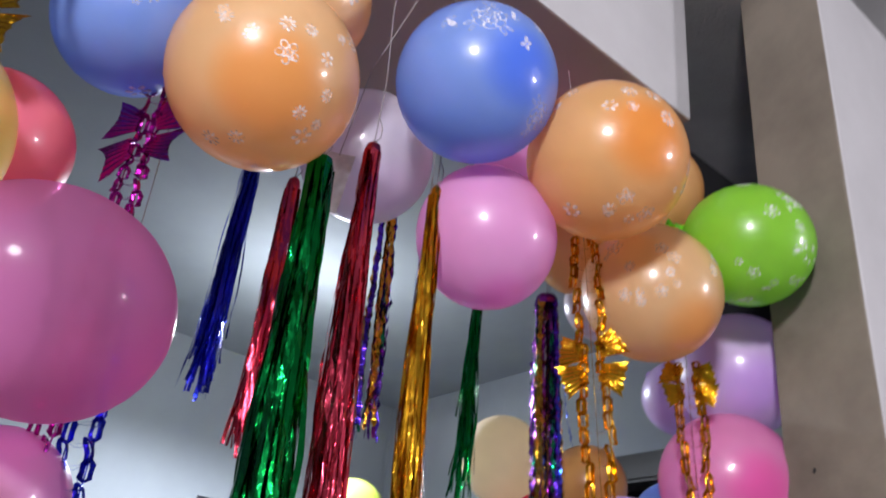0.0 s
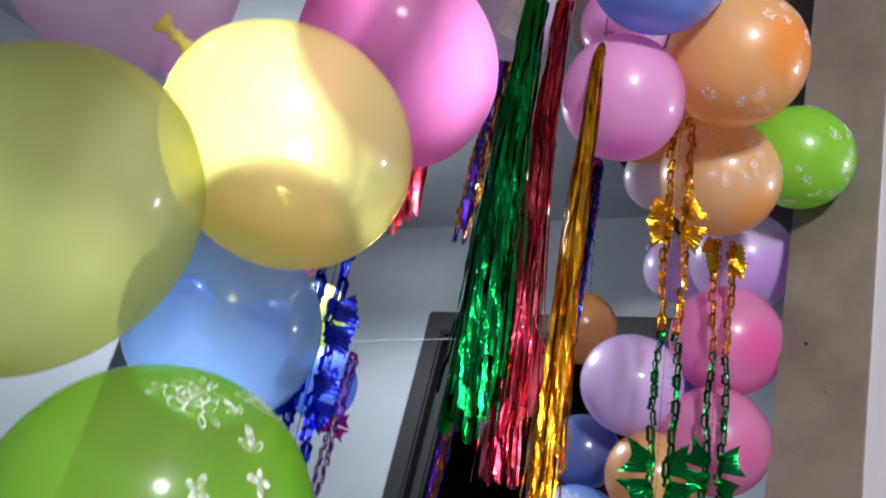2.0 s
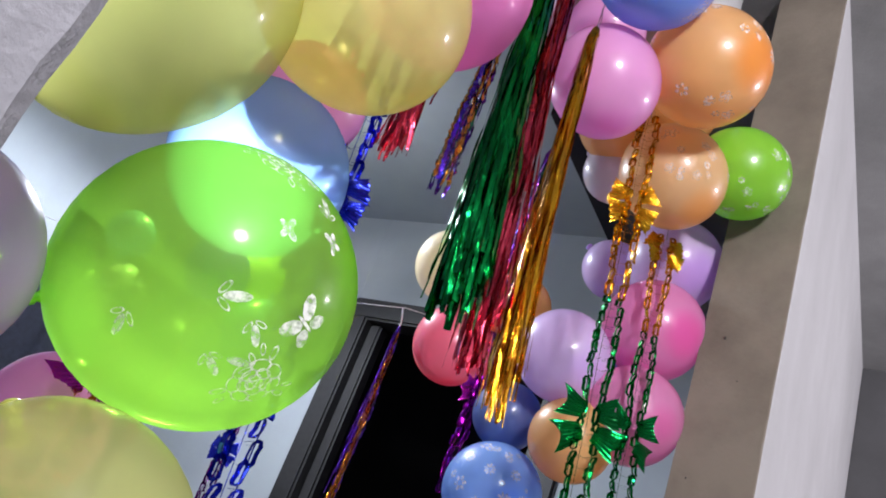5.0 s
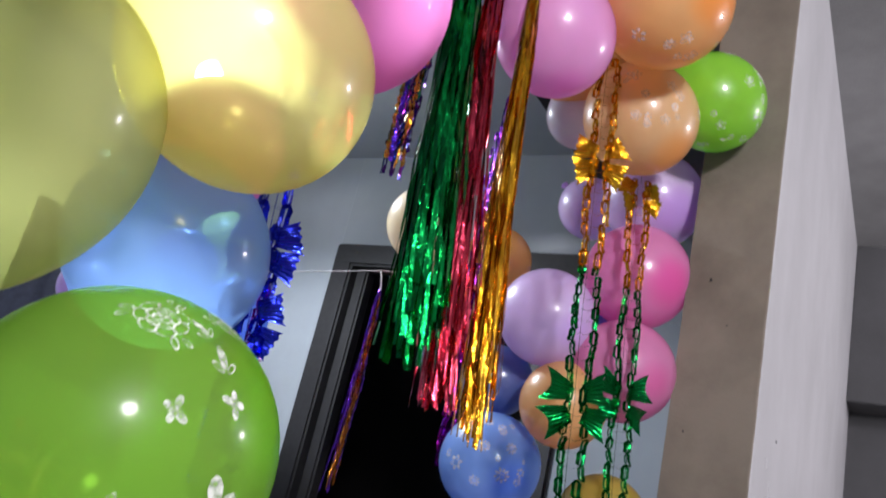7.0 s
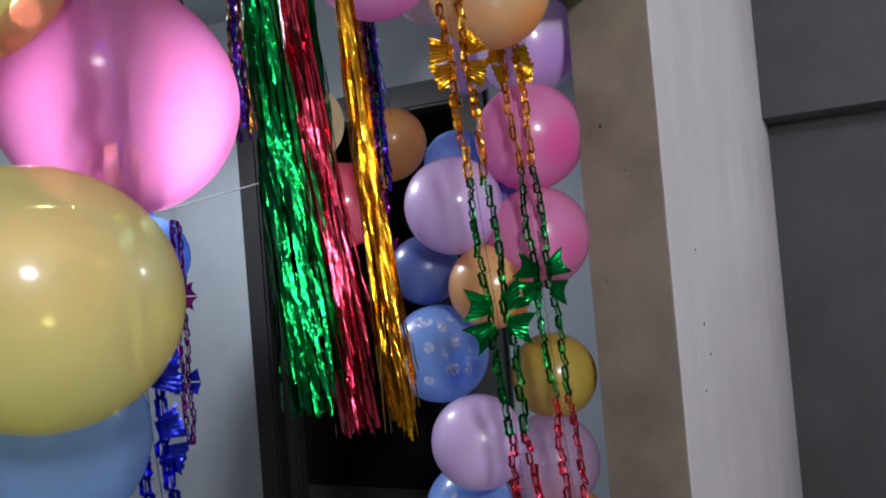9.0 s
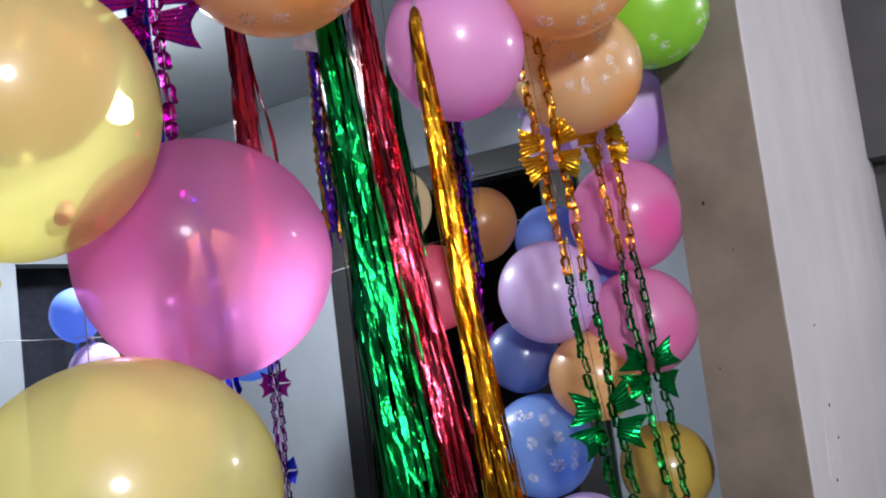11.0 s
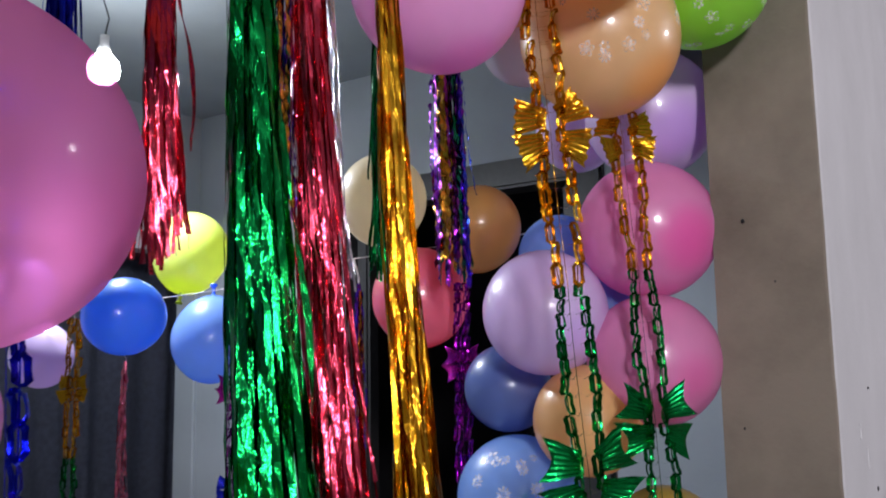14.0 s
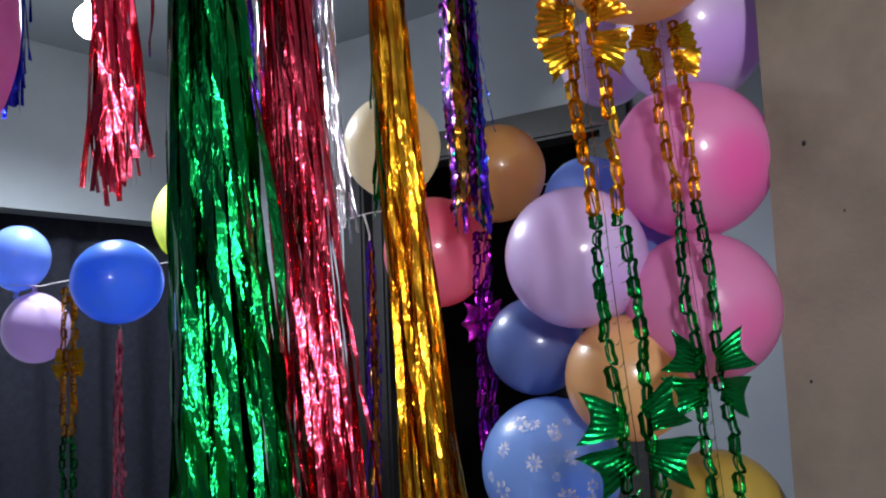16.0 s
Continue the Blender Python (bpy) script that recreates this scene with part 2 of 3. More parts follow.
def pier():
    """Right-hand front wall: limewashed face, raw cement reveal a little out of square, worn arris."""
    bm = bmesh.new()
    xs, x1, t, z1, n = 0.024, 3.0, 0.2, 2.95, 120
    rings = []
    for i in range(n + 1):
        z = z1 * i / n
        c = 0.006 + 0.003 * noise.noise(Vector((0, 2, z * 9))) + 0.002 * noise.noise(Vector((4, 0, z * 37)))
        rings.append([bm.verts.new(p) for p in ((0.0008, c, z), (c * 0.32, c * 0.34, z), (c, 0.0, z), (x1, 0.0, z), (x1, t, z), (xs, t, z))])
    for a, b in zip(rings, rings[1:]):
        for k, mi in ((0, 1), (1, 0), (2, 0), (3, 0), (4, 2), (5, 1)):
            bm.faces.new((a[k], a[(k + 1) % 6], b[(k + 1) % 6], b[k])).material_index = mi
    bm.faces.new(rings[0][::-1])
    bm.faces.new(rings[-1])
    return tagged(part("wall_front_right", bm, [WHITE_WALL, TAN_WALL, GREY_WALL]), "limewashed front wall with a raw cement reveal at the opening", "wall", kind="structure")


front_wall = pier()


def nail_hole(at, r, rx, ry):
    bm = bmesh.new()
    bmesh.ops.create_uvsphere(bm, u_segments=10, v_segments=6, radius=1)
    for v in bm.verts:
        v.co = Vector((v.co.x * rx, v.co.y * ry, v.co.z * r * (1 + 0.3 * noise.noise(v.co * 3))))
    ob = part("nail_head", bm, DARK, front_wall, "rusty black nail head", True)
    ob.location = at


def paint_drip(x, z, length):
    bm = bmesh.new()
    k = 8
    pts = [(0.002 * noise.noise(Vector((x * 9, i * 0.6, 0))), 0, -length * i / k) for i in range(k + 1)]
    tube_into(bm, pts, [0.0012 + 0.0022 * (i / k) ** 2 for i in range(k)] + [0.001], 7)
    ob = part("paint_drip", bm, WHITE_WALL, front_wall, "raised run of white paint", True)
    ob.location = (x, -0.0005, z)


for at, r in (((0.016, 0.141, 1.734), 0.004), ((0.006, 0.022, 1.492), 0.007), ((0.018, 0.16, 1.36), 0.0025), ((0.012, 0.09, 1.62), 0.0025)):
    nail_hole(at, r, 0.003, r * 0.8)
for at, r in (((0.36, 0, 1.22), 0.005), ((0.30, 0, 1.05), 0.004), ((0.42, 0, 1.13), 0.004), ((0.33, 0, 1.42), 0.003)):
    nail_hole(at, r, r * 0.8, 0.003)
for x, z, length in ((0.27, 1.31, 0.04), (0.24, 1.22, 0.13), (0.29, 1.20, 0.10), (0.20, 1.36, 0.03), (0.22, 1.12, 0.05)):
    paint_drip(x, z, length)


def left_wall():
    """Old front wall: its arris is broken and chipped, and a band of plaster stands proud of the face."""
    bm = bmesh.new()
    x0, xe, t, z1, n = -4.4, -1.806, 0.2, 2.95, 160
    rings = []
    for i in range(n + 1):
        z = z1 * i / n
        c = 0.010 + 0.006 * noise.noise(Vector((1, 2, z * 7))) + 0.006 * max(0.0, noise.noise(Vector((4, 7, z * 23))))
        j = 0.003 * noise.noise(Vector((8, 1, z * 13)))
        rings.append([bm.verts.new(p) for p in ((x0, 0.0, z), (xe - 0.11 + 2 * j, 0.0, z), (xe - 0.10 + 2 * j, -0.004, z), (xe - c * 1.1, -0.004, z), (xe - c * 0.25 + j, c * 0.3, z), (xe + j, c * 1.2, z), (xe, t, z), (x0, t, z))])
    for a, b in zip(rings, rings[1:]):
        for k in range(8):
            bm.faces.new((a[k], a[(k + 1) % 8], b[(k + 1) % 8], b[k]))
    bm.faces.new(rings[0][::-1])
    bm.faces.new(rings[-1])
    return tagged(part("wall_front_left", bm, OLD_LIME), "rough stained limewashed wall with a chipped corner beside the opening", "wall", kind="structure")


left_wall()
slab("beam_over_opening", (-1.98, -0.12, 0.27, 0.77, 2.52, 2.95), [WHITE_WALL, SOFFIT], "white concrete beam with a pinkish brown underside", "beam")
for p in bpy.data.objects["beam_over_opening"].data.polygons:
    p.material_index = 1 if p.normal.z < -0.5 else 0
# the slot's deep shade is put into this black colour
slab("wall_slot_back", (-0.12, 1.25, 0.66, 0.77, 2.35, 2.95), DARK, "back of the shutter slot, coloured black for its deep shade")
slab("wall_return_left", (-2.1, -1.98, 0.2, 0.9, 0, 2.95), GREY_WALL, "pale plastered return wall inside the opening")
slab("ceiling_outer", (-5, 3.2, -5, 0.9, 2.95, 3.1), CONCRETE, "rough grey concrete ceiling of the porch", "ceiling", 0)
slab("ceiling_room", (-2.8, 1.25, 0.77, 3.2, 2.75, 2.95), GREY_WALL, "grey painted ceiling of the room", "ceiling", 0)
DY0, DY1, DZ = 0.95, 2.27, 2.25
slab("wall_right_near", (1.25, 1.4, 0.2, DY0, 0, 2.95), GREY_WALL, "grey painted wall of the room")
slab("wall_right_far", (1.25, 1.4, DY1, 3.2, 0, 2.95), GREY_WALL, "grey painted wall past the dark door")
slab("wall_right_over_door", (1.25, 1.4, DY0, DY1, DZ, 2.95), GREY_WALL, "grey painted wall over the dark door", bevel=0)
slab("wall_back_right", (1.235, 1.4, 3.2, 3.35, 0, 2.95), GREY_WALL, "grey painted back wall")
slab("wall_back_left", (-2.8, 0.2, 3.2, 3.35, 0, 2.95), GREY_WALL, "grey painted back wall beside the wide dark opening", bevel=0)
slab("wall_back_over", (0.2, 1.235, 3.2, 3.35, 2.03, 2.95), GREY_WALL, "grey painted back wall over a wide dark opening", bevel=0)
slab("wall_left", (-2.8, -2.65, 0.2, 3.35, 0, 2.95), GREY_WALL, "pale grey side wall of the room")
# black colour stands for the lack of light past the opening
slab("wall_far_room", (-2.8, 2.9, 5.0, 5.1, 0, 2.95), DARK, "far wall beyond the wide opening, coloured black as if unlit")


def curtain():
    """Dark cloth hung in folds across the wide opening."""
    e = empty("curtain", (0.7, 3.45, 0.0), "dark navy cloth curtain hanging in folds in the wide opening", "curtain")
    bm = bmesh.new()
    n, cols = 140, []
    for i in range(n + 1):
        x = -0.95 + 1.9 * i / n
        ph = 34 * x + 2.2 * noise.noise(Vector((x * 3, 0, 0)))
        deep = 0.022 + 0.012 * noise.noise(Vector((x * 2, 5, 0)))
        cols.append([bm.verts.new((x + 0.008 * math.sin(z * 3 + x * 5), deep * math.sin(ph + 0.25 * z) * (0.6 + 0.4 * (2.2 - z) / 2.2), z)) for z in (0.03, 0.5, 1.0, 1.5, 1.9, 2.2)])
    for c0, c1 in zip(cols, cols[1:]):
        for j in range(5):
            bm.faces.new((c0[j], c1[j], c1[j + 1], c0[j + 1]))
    bmesh.ops.solidify(bm, geom=list(bm.faces), thickness=0.002)
    part("cloth", bm, NAVY, e, "", True)
    bm = bmesh.new()
    tube_into(bm, [(-1.05, 0, 2.2), (1.0, 0, 2.2)], 0.012, 8)
    part("rod", bm, WIRE, e, "thin dark curtain rod")


curtain()
# plain black sheet in place of an unlit space past the door
slab("backdrop_dark_passage", (2.9, 3.0, 0.2, 5.0, 0, 2.95), DARK, "black sheet standing in for the unlit passage behind the door", "backdrop", 0)
# wall and beam take the darkened cement to look dimly lit
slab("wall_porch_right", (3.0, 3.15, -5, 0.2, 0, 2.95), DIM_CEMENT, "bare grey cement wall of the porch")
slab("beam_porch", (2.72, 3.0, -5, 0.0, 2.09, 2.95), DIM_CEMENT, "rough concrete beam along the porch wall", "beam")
slab("wall_porch_left", (-5.1, -5, -5, 0.2, 0, 2.95), WHITE_WALL, "limewashed wall of the porch")
slab("wall_porch_back", (-5, 3.2, -5.1, -5, 0, 2.95), WHITE_WALL, "limewashed wall closing the porch")


def door_frame():
    e = empty("door_1", (1.25, (DY0 + DY1) / 2, 0), "dark wooden door frame round a black doorway", "door frame")
    e["kind"] = "structure"
    inv = -e.location
    w = 0.11
    for name, d in (("jamb", (-0.02, 0.12, DY0 - 0.01, DY0 + w, 0, DZ)), ("jamb", (-0.02, 0.12, DY1 - w, DY1 + 0.01, 0, DZ)), ("head", (-0.022, 0.12, DY0 - 0.01, DY1 + 0.01, DZ - w, DZ + 0.005)),
                    ("stop", (0.035, 0.115, DY0 + w, DY0 + w + 0.07, 0, DZ - w)), ("stop", (0.035, 0.115, DY1 - w - 0.07, DY1 - w, 0, DZ - w))):
        bm = bmesh.new()
        box_into(bm, d[0], d[1], d[2] + inv.y, d[3] + inv.y, d[4], d[5])
        bmesh.ops.bevel(bm, geom=list(bm.edges), offset=0.012, segments=2, affect="EDGES")
        part(name, bm, DOOR_FRAME, e)


door_frame()


# ---- lamps ----
def bulb(name, at, ceiling_z, label, sway):
    e = empty(name, at, label, "lamp")
    bm = bmesh.new()
    lathe_into(bm, [(0.0005, 0.045), (0.014, 0.044), (0.0145, 0.012), (0.02, 0.0), (0.021, -0.012), (0.017, -0.016)], 20)
    part("holder", bm, PLASTIC, e, "white plastic bulb holder", True)
    bm = bmesh.new()
    lathe_into(bm, [(0.016, -0.014), (0.028, -0.022), (0.044, -0.042), (0.050, -0.066), (0.045, -0.092), (0.028, -0.110), (0.0005, -0.117)], 24)
    g = part("glass", bm, GLOW, e, "lit white bulb", True)
    g.visible_shadow = False
    bm = bmesh.new()
    h = ceiling_z - at.z
    tube_into(bm, [(0, 0, 0.04), (sway, 0.01, 0.04 + (h - 0.04) * 0.3), (-sway * 0.6, 0.015, 0.04 + (h - 0.04) * 0.7), (0.01, 0, h)], 0.0028)
    part("flex", bm, WIRE, e, "thin twisted black flex")
    return e


bulb("pendant_bulb", BULB, 2.75, "lit white bulb on a thin black flex", 0.02)
bulb("pendant_bulb", LAMP_OUT, 2.95, "lit white bulb on a short black flex in the porch", 0.01)


# invented fixture, out of view, that carries the added left-hand light
def added_panel_lamp():
    e = empty("added_panel_lamp", PANEL_AT, "added round panel lamp, unseen, that brightens the opening from the porch", "lamp")
    e.matrix_world = look(PANEL_AT, (-0.6, 0.2, 1.7))
    bm = bmesh.new()
    lathe_into(bm, [(0.0005, 0.012), (0.22, 0.012), (0.23, 0.014)], 32)
    part("diffuser", bm, GLOW, e, "lit white diffuser", True)
    bm = bmesh.new()
    lathe_into(bm, [(0.23, 0.008), (0.245, 0.010), (0.247, 0.035), (0.23, 0.045), (0.0005, 0.05)], 32)
    part("housing", bm, PLASTIC, e, "white metal housing", True)
    bm = bmesh.new()
    up = e.matrix_world.inverted().to_3x3() @ Vector((0, 0, 1))
    p = Vector((0, 0, 0.045))
    tube_into(bm, [p, p + up * (2.96 - (e.matrix_world @ p).z)], 0.007, 8)
    part("rod", bm, WIRE, e)


added_panel_lamp()


# ---- balloons ----
LATEX = {
    "peach": latex("peach_latex", "F5B67C", 0.07), "orange": latex("orange_latex", "F2AE6A", 0.08), "blue": latex("blue_latex", "7498E6", 0.05),
    "royal": latex("royal_blue_latex", "3A7CE4", 0.05), "navy": latex("deep_blue_latex", "4C62A8", 0.04), "sky": latex("sky_blue_latex", "74A0EE", 0.06),
    "pink": latex("pink_latex", "FF9CD6", 0.05, 0.5), "hotpink": latex("pearl_pink_latex", "FF8EC4", 0.40, 0.72, haze=0.5), "rose": latex("rose_red_latex", "E6647E", 0.08),
    "magenta": latex("magenta_latex", "EC84BE", 0.06), "lilac": latex("lilac_latex", "D2B6E6", 0.06, 0.36), "white": latex("white_latex", "DCD4E2", 0.10, 0.45),
    "green": latex("leaf_green_latex", "86D22C", 0.06, 0.48), "bottle": latex("clear_leaf_green_latex", "9AD046", 0.50, 0.5, haze=0.3),
    "yellow": latex("pearl_yellow_latex", "E2DA8C", 0.50, 0.36, haze=0.12), "olive": latex("pale_olive_latex", "CED088", 0.54, 0.45, haze=0.25), "glassblue": latex("clear_sky_blue_latex", "90B6F6", 0.36, 0.55, haze=0.35),
    "lime": latex("lime_latex", "DCEC70", 0.1), "mustard": latex("mustard_latex", "BFA23C", 0.06), "cream": latex("cream_latex", "F0D6B4", 0.08),
    "tan": latex("tan_orange_latex", "DDA254", 0.06), "mauve": latex("pale_mauve_latex", "DDBFDC", 0.40, 0.5, haze=0.35),
}


def skin(d, R, long):
    """Radius of a balloon in the unit direction d; its neck points to -z."""
    u = -d.z
    t = max(0.0, u)
    s = R * (1 + long * (0.5 * u * u + 0.55 * t ** 5) - 0.02)
    return d * s


def stamp_into(bm, R, long, c, size, kind, spin=0.0):
    """Flat inked shapes laid on the skin round the unit direction c."""
    a = c.orthogonal().normalized()
    a = Matrix.Rotation(spin, 3, c) @ a
    b = c.cross(a)

    def put(px, py):
        return skin((c + (a * px + b * py) * (size / R)).normalized(), R, long) * 1.004

    def ring(cx, cy, rx, ry, ang, thick=0.0, k=9):
        ca, sa = math.cos(ang), math.sin(ang)
        o, i = [], []
        for j in range(k):
            q = j * math.tau / k
            x, y = rx * math.cos(q), ry * math.sin(q)
            o.append(bm.verts.new(put(cx + x * ca - y * sa, cy + x * sa + y * ca)))
            if thick:
                x, y = x * (1 - thick), y * (1 - thick)
                i.append(bm.verts.new(put(cx + x * ca - y * sa, cy + x * sa + y * ca)))
        if thick:
            for j in range(k):
                bm.faces.new((o[j], o[(j + 1) % k], i[(j + 1) % k], i[j]))
        else:
            bm.faces.new(o)

    if kind == "daisy":
        for j in range(9):
            q = j * math.tau / 9
            ring(0.62 * math.cos(q), 0.62 * math.sin(q), 0.34, 0.15, q)
        ring(0, 0, 0.2, 0.2, 0, 0.4)
    elif kind == "bloom":
        for j in range(5):
            q = j * math.tau / 5
            ring(0.55 * math.cos(q), 0.55 * math.sin(q), 0.36, 0.3, q, 0.35)
        ring(0, 0, 0.16, 0.16, 0)
    elif kind == "ring":
        for j in range(6):
            q = j * math.tau / 6
            ring(0.6 * math.cos(q), 0.6 * math.sin(q), 0.3, 0.22, q)
    elif kind == "rose":
        for r, k, th in ((0.2, 3, 0.3), (0.42, 5, 0.22), (0.72, 7, 0.18)):
            for j in range(k):
                q = j * math.tau / k + r * 4
                ring(r * math.cos(q), r * math.sin(q), 0.3 * (0.6 + r), 0.2 * (0.6 + r), q + 1.57, th, 11)
        for q in (0.4, 2.6, 4.4):
            ring(1.25 * math.cos(q), 1.25 * math.sin(q), 0.32, 0.14, q, 0.3)
            ring(1.35 * math.cos(q + 0.35), 1.35 * math.sin(q + 0.35), 0.26, 0.11, q + 0.5, 0.3)
    elif kind == "butterfly":
        for s in (1, -1):
            ring(0.5 * s, 0.35, 0.5, 0.3, 0.6 * s)
            ring(0.4 * s, -0.35, 0.36, 0.26, -0.7 * s)
        ring(0, 0, 0.07, 0.5, 0)
    elif kind == "leaf":
        ring(0, 0, 0.8, 0.3, 0, 0.0, 12)
        ring(-0.7, 0.45, 0.5, 0.2, 0.8, 0.3, 10)
        ring(-0.7, -0.45, 0.5, 0.2, -0.8, 0.3, 10)


def balloon(at, R, colour, label, neck=(0.2, 0.6, 0.4), long=0.08, prints=(), group="balloons round the opening", ink=None):
    e = empty("balloon", at, label, "balloon", group)
    e.rotation_mode = "QUATERNION"
    e.rotation_quaternion = Vector(neck).normalized().to_track_quat("-Z", "Y")
    bm = bmesh.new()
    bmesh.ops.create_uvsphere(bm, u_segments=40, v_segments=28, radius=1)
    for v in bm.verts:
        v.co = skin(v.co.normalized(), R, long)
    part("skin", bm, LATEX[colour], e, "", True)
    bm = bmesh.new()
    z = skin(Vector((0, 0, -1)), R, long).z
    lathe_into(bm, [(0.011, z + 0.004), (0.007, z - 0.004), (0.0045, z - 0.010), (0.0075, z - 0.014), (0.0075, z - 0.018), (0.004, z - 0.021), (0.006, z - 0.026), (0.012, z - 0.034), (0.0122, z - 0.036), (0.001, z - 0.034)], 14)
    part("knot", bm, LATEX[colour], e, "tied rubber neck", True)
    if prints:
        bm = bmesh.new()
        back = e.rotation_quaternion.inverted()
        for d, size, kind, spin in prints:
            stamp_into(bm, R, long, back @ Vector(d).normalized(), size, kind, spin)
        tagged(part("printed_pattern", bm, ink or PRINT, e, "white printed flowers", True), kind="stuff")
    return e


def flowers(seed, n, size=0.016, kinds=("daisy", "bloom", "ring"), around=()):
    """Scattered clusters of printed flowers; around: directions that certainly carry one."""
    rnd = random.Random(seed)
    out = []
    for k in range(n):
        if k < len(around):
            d, many = Vector(around[k]), (1, 1, 2)
        else:
            d, many = Vector((rnd.gauss(0, 1), rnd.gauss(0, 1), rnd.gauss(0, 1))).normalized(), (2, 3, 4)
        for j in range(rnd.choice(many)):
            q = d + (Vector((rnd.gauss(0, 0.17), rnd.gauss(0, 0.17), rnd.gauss(0, 0.17))) if j else Vector())
            out.append((q, size * rnd.uniform(0.5, 1.1) * (0.6 if j else 1), rnd.choice(kinds), rnd.uniform(0, 6)))
    return out


ROSE_BLUE = [((-0.57, -0.81, 0.16), 0.030, "rose", 0.3), ((-0.14, -0.99, -0.08), 0.013, "butterfly", 0.4), ((0.43, -0.66, -0.61), 0.026, "rose", 1.2), ((-0.85, -0.5, 0.05), 0.018, "leaf", 2.0),
             ((-0.3, -0.9, 0.3), 0.014, "leaf", 0.6), ((0.6, 0.7, 0.3), 0.03, "rose", 0.3), ((0.09, -0.92, 0.39), 0.018, "leaf", 1.0)]
ROSE_GREEN = [((-0.04, -0.98, -0.18), 0.025, "butterfly", 0.5), ((-0.02, -0.80, -0.60), 0.026, "rose", 0.3), ((-0.27, -0.88, -0.40), 0.013, "leaf", 0.8), ((-0.49, -0.83, -0.26), 0.016, "leaf", 2.2), ((-0.22, -0.80, -0.56), 0.014, "leaf", 0.2),
              ((-0.07, -0.92, 0.38), 0.012, "butterfly", 1.4), ((-0.42, -0.87, 0.26), 0.012, "butterfly", 0.9), ((-0.30, -0.70, -0.64), 0.013, "leaf", 2.6), ((-0.12, -0.78, 0.62), 0.015, "leaf", 0.6), ((-0.40, -0.53, 0.75), 0.024, "rose", 0.6), ((0.10, -0.51, 0.86), 0.020, "rose", 1.6), ((-0.20, -0.62, 0.76), 0.012, "leaf", 1.0), ((-0.71, -0.29, -0.64), 0.014, "leaf", 0.0), ((0.7, 0.5, 0.3), 0.03, "rose", 0.0)]
ON_ORANGE = ((-0.54, -0.77, 0.35), (-0.75, -0.66, 0.07), (-0.27, -0.88, 0.38), (-0.13, -0.99, 0.07), (-0.24, -0.48, -0.84), (-0.26, -0.26, -0.93), (0.15, -0.46, -0.88), (-0.45, 0.15, -0.88), (0.47, -0.85, -0.25), (0.56, -0.71, -0.43))
ON_PEACH = ((-0.7, -0.69, 0.2), (-0.62, -0.76, -0.17), (-0.94, -0.34, -0.07), (-0.65, -0.64, -0.42), (-0.59, -0.81, 0.06), (0.19, -0.92, 0.34), (0.04, -1.0, 0.06), (-0.95, -0.09, 0.3), (-0.87, -0.21, -0.44))
ON_PEACH_TOP = ((-0.42, -0.88, 0.23), (-0.53, -0.81, -0.26), (-0.19, -0.91, -0.37), (-0.05, -1.0, -0.06), (0.19, -0.95, -0.23), (-0.78, -0.62, -0.07), (0.33, -0.48, -0.81), (-0.33, 0.06, -0.94), (-0.18, -0.19, -0.97), (0.34, -0.8, -0.49), (-0.27, -0.96, -0.11), (-0.1, -0.86, 0.5), (0.4, -0.6, -0.7))
ON_GREEN = ((0.09, -0.62, -0.78), (-0.71, -0.21, -0.67), (-0.2, -0.98, -0.1), (-0.15, -0.45, -0.88), (-0.14, -0.88, -0.46), (-0.49, -0.32, -0.81), (-0.63, -0.78, 0.06))
ON_SKY = ((-0.71, 0.08, 0.7), (-0.74, -0.63, -0.23), (-0.94, -0.27, 0.21), (-0.91, 0.22, 0.36), (-0.67, -0.69, 0.27), (-0.04, -0.88, 0.47), (-0.89, -0.18, -0.43), (-0.95, 0.23, -0.18), (-0.68, -0.43, 0.6))

# front arch, from its top right corner to the left foot
balloon((-0.766, 0.265, 2.219), 0.139, "blue", "blue balloon printed with white roses under the beam", (0.1, 0.9, 0.3), 0.05, ROSE_BLUE)
balloon((-0.620, 0.373, 2.022), 0.127, "pink", "plain light pink balloon in the arch", (-0.05, 0.3, 0.9), 0.10)
balloon((-0.516, 0.189, 2.157), 0.143, "orange", "orange balloon with white flower prints", (0.3, 0.8, 0.2), 0.05, flowers(3, 16, 0.019, around=ON_ORANGE))
balloon((-0.258, 0.289, 2.031), 0.136, "peach", "peach balloon with white daisy prints", (0.0, 0.7, 0.7), 0.06, flowers(8, 14, 0.021, around=ON_PEACH))
balloon((-0.109, 0.162, 2.158), 0.125, "green", "leaf green balloon with white prints against the cement reveal", (-0.5, 0.7, 0.3), 0.06, flowers(5, 18, 0.018, ("leaf", "ring", "bloom"), ON_GREEN))
balloon((-0.139, 0.368, 2.36), 0.115, "orange", "orange balloon half hidden in the cluster", (0.1, 0.5, 0.6), 0.06, flowers(21, 6))
balloon((-0.25, 0.48, 2.20), 0.108, "orange", "plain orange balloon at the back of the cluster", (0.1, 0.5, 0.6), 0.06)
balloon((-0.408, 0.526, 2.40), 0.11, "pink", "pale pink balloon behind the orange ones", (0.1, 0.5, 0.6), 0.06)
balloon((-0.746, 0.617, 2.242), 0.138, "white", "pearl white balloon behind the tassels", (0.1, 0.5, 0.8), 0.08)
balloon((-1.094, 0.360, 2.080), 0.145, "peach", "peach balloon with white daisies and orange dots", (0.2, 0.7, 0.6), 0.06, flowers(11, 18, 0.018, around=ON_PEACH_TOP))
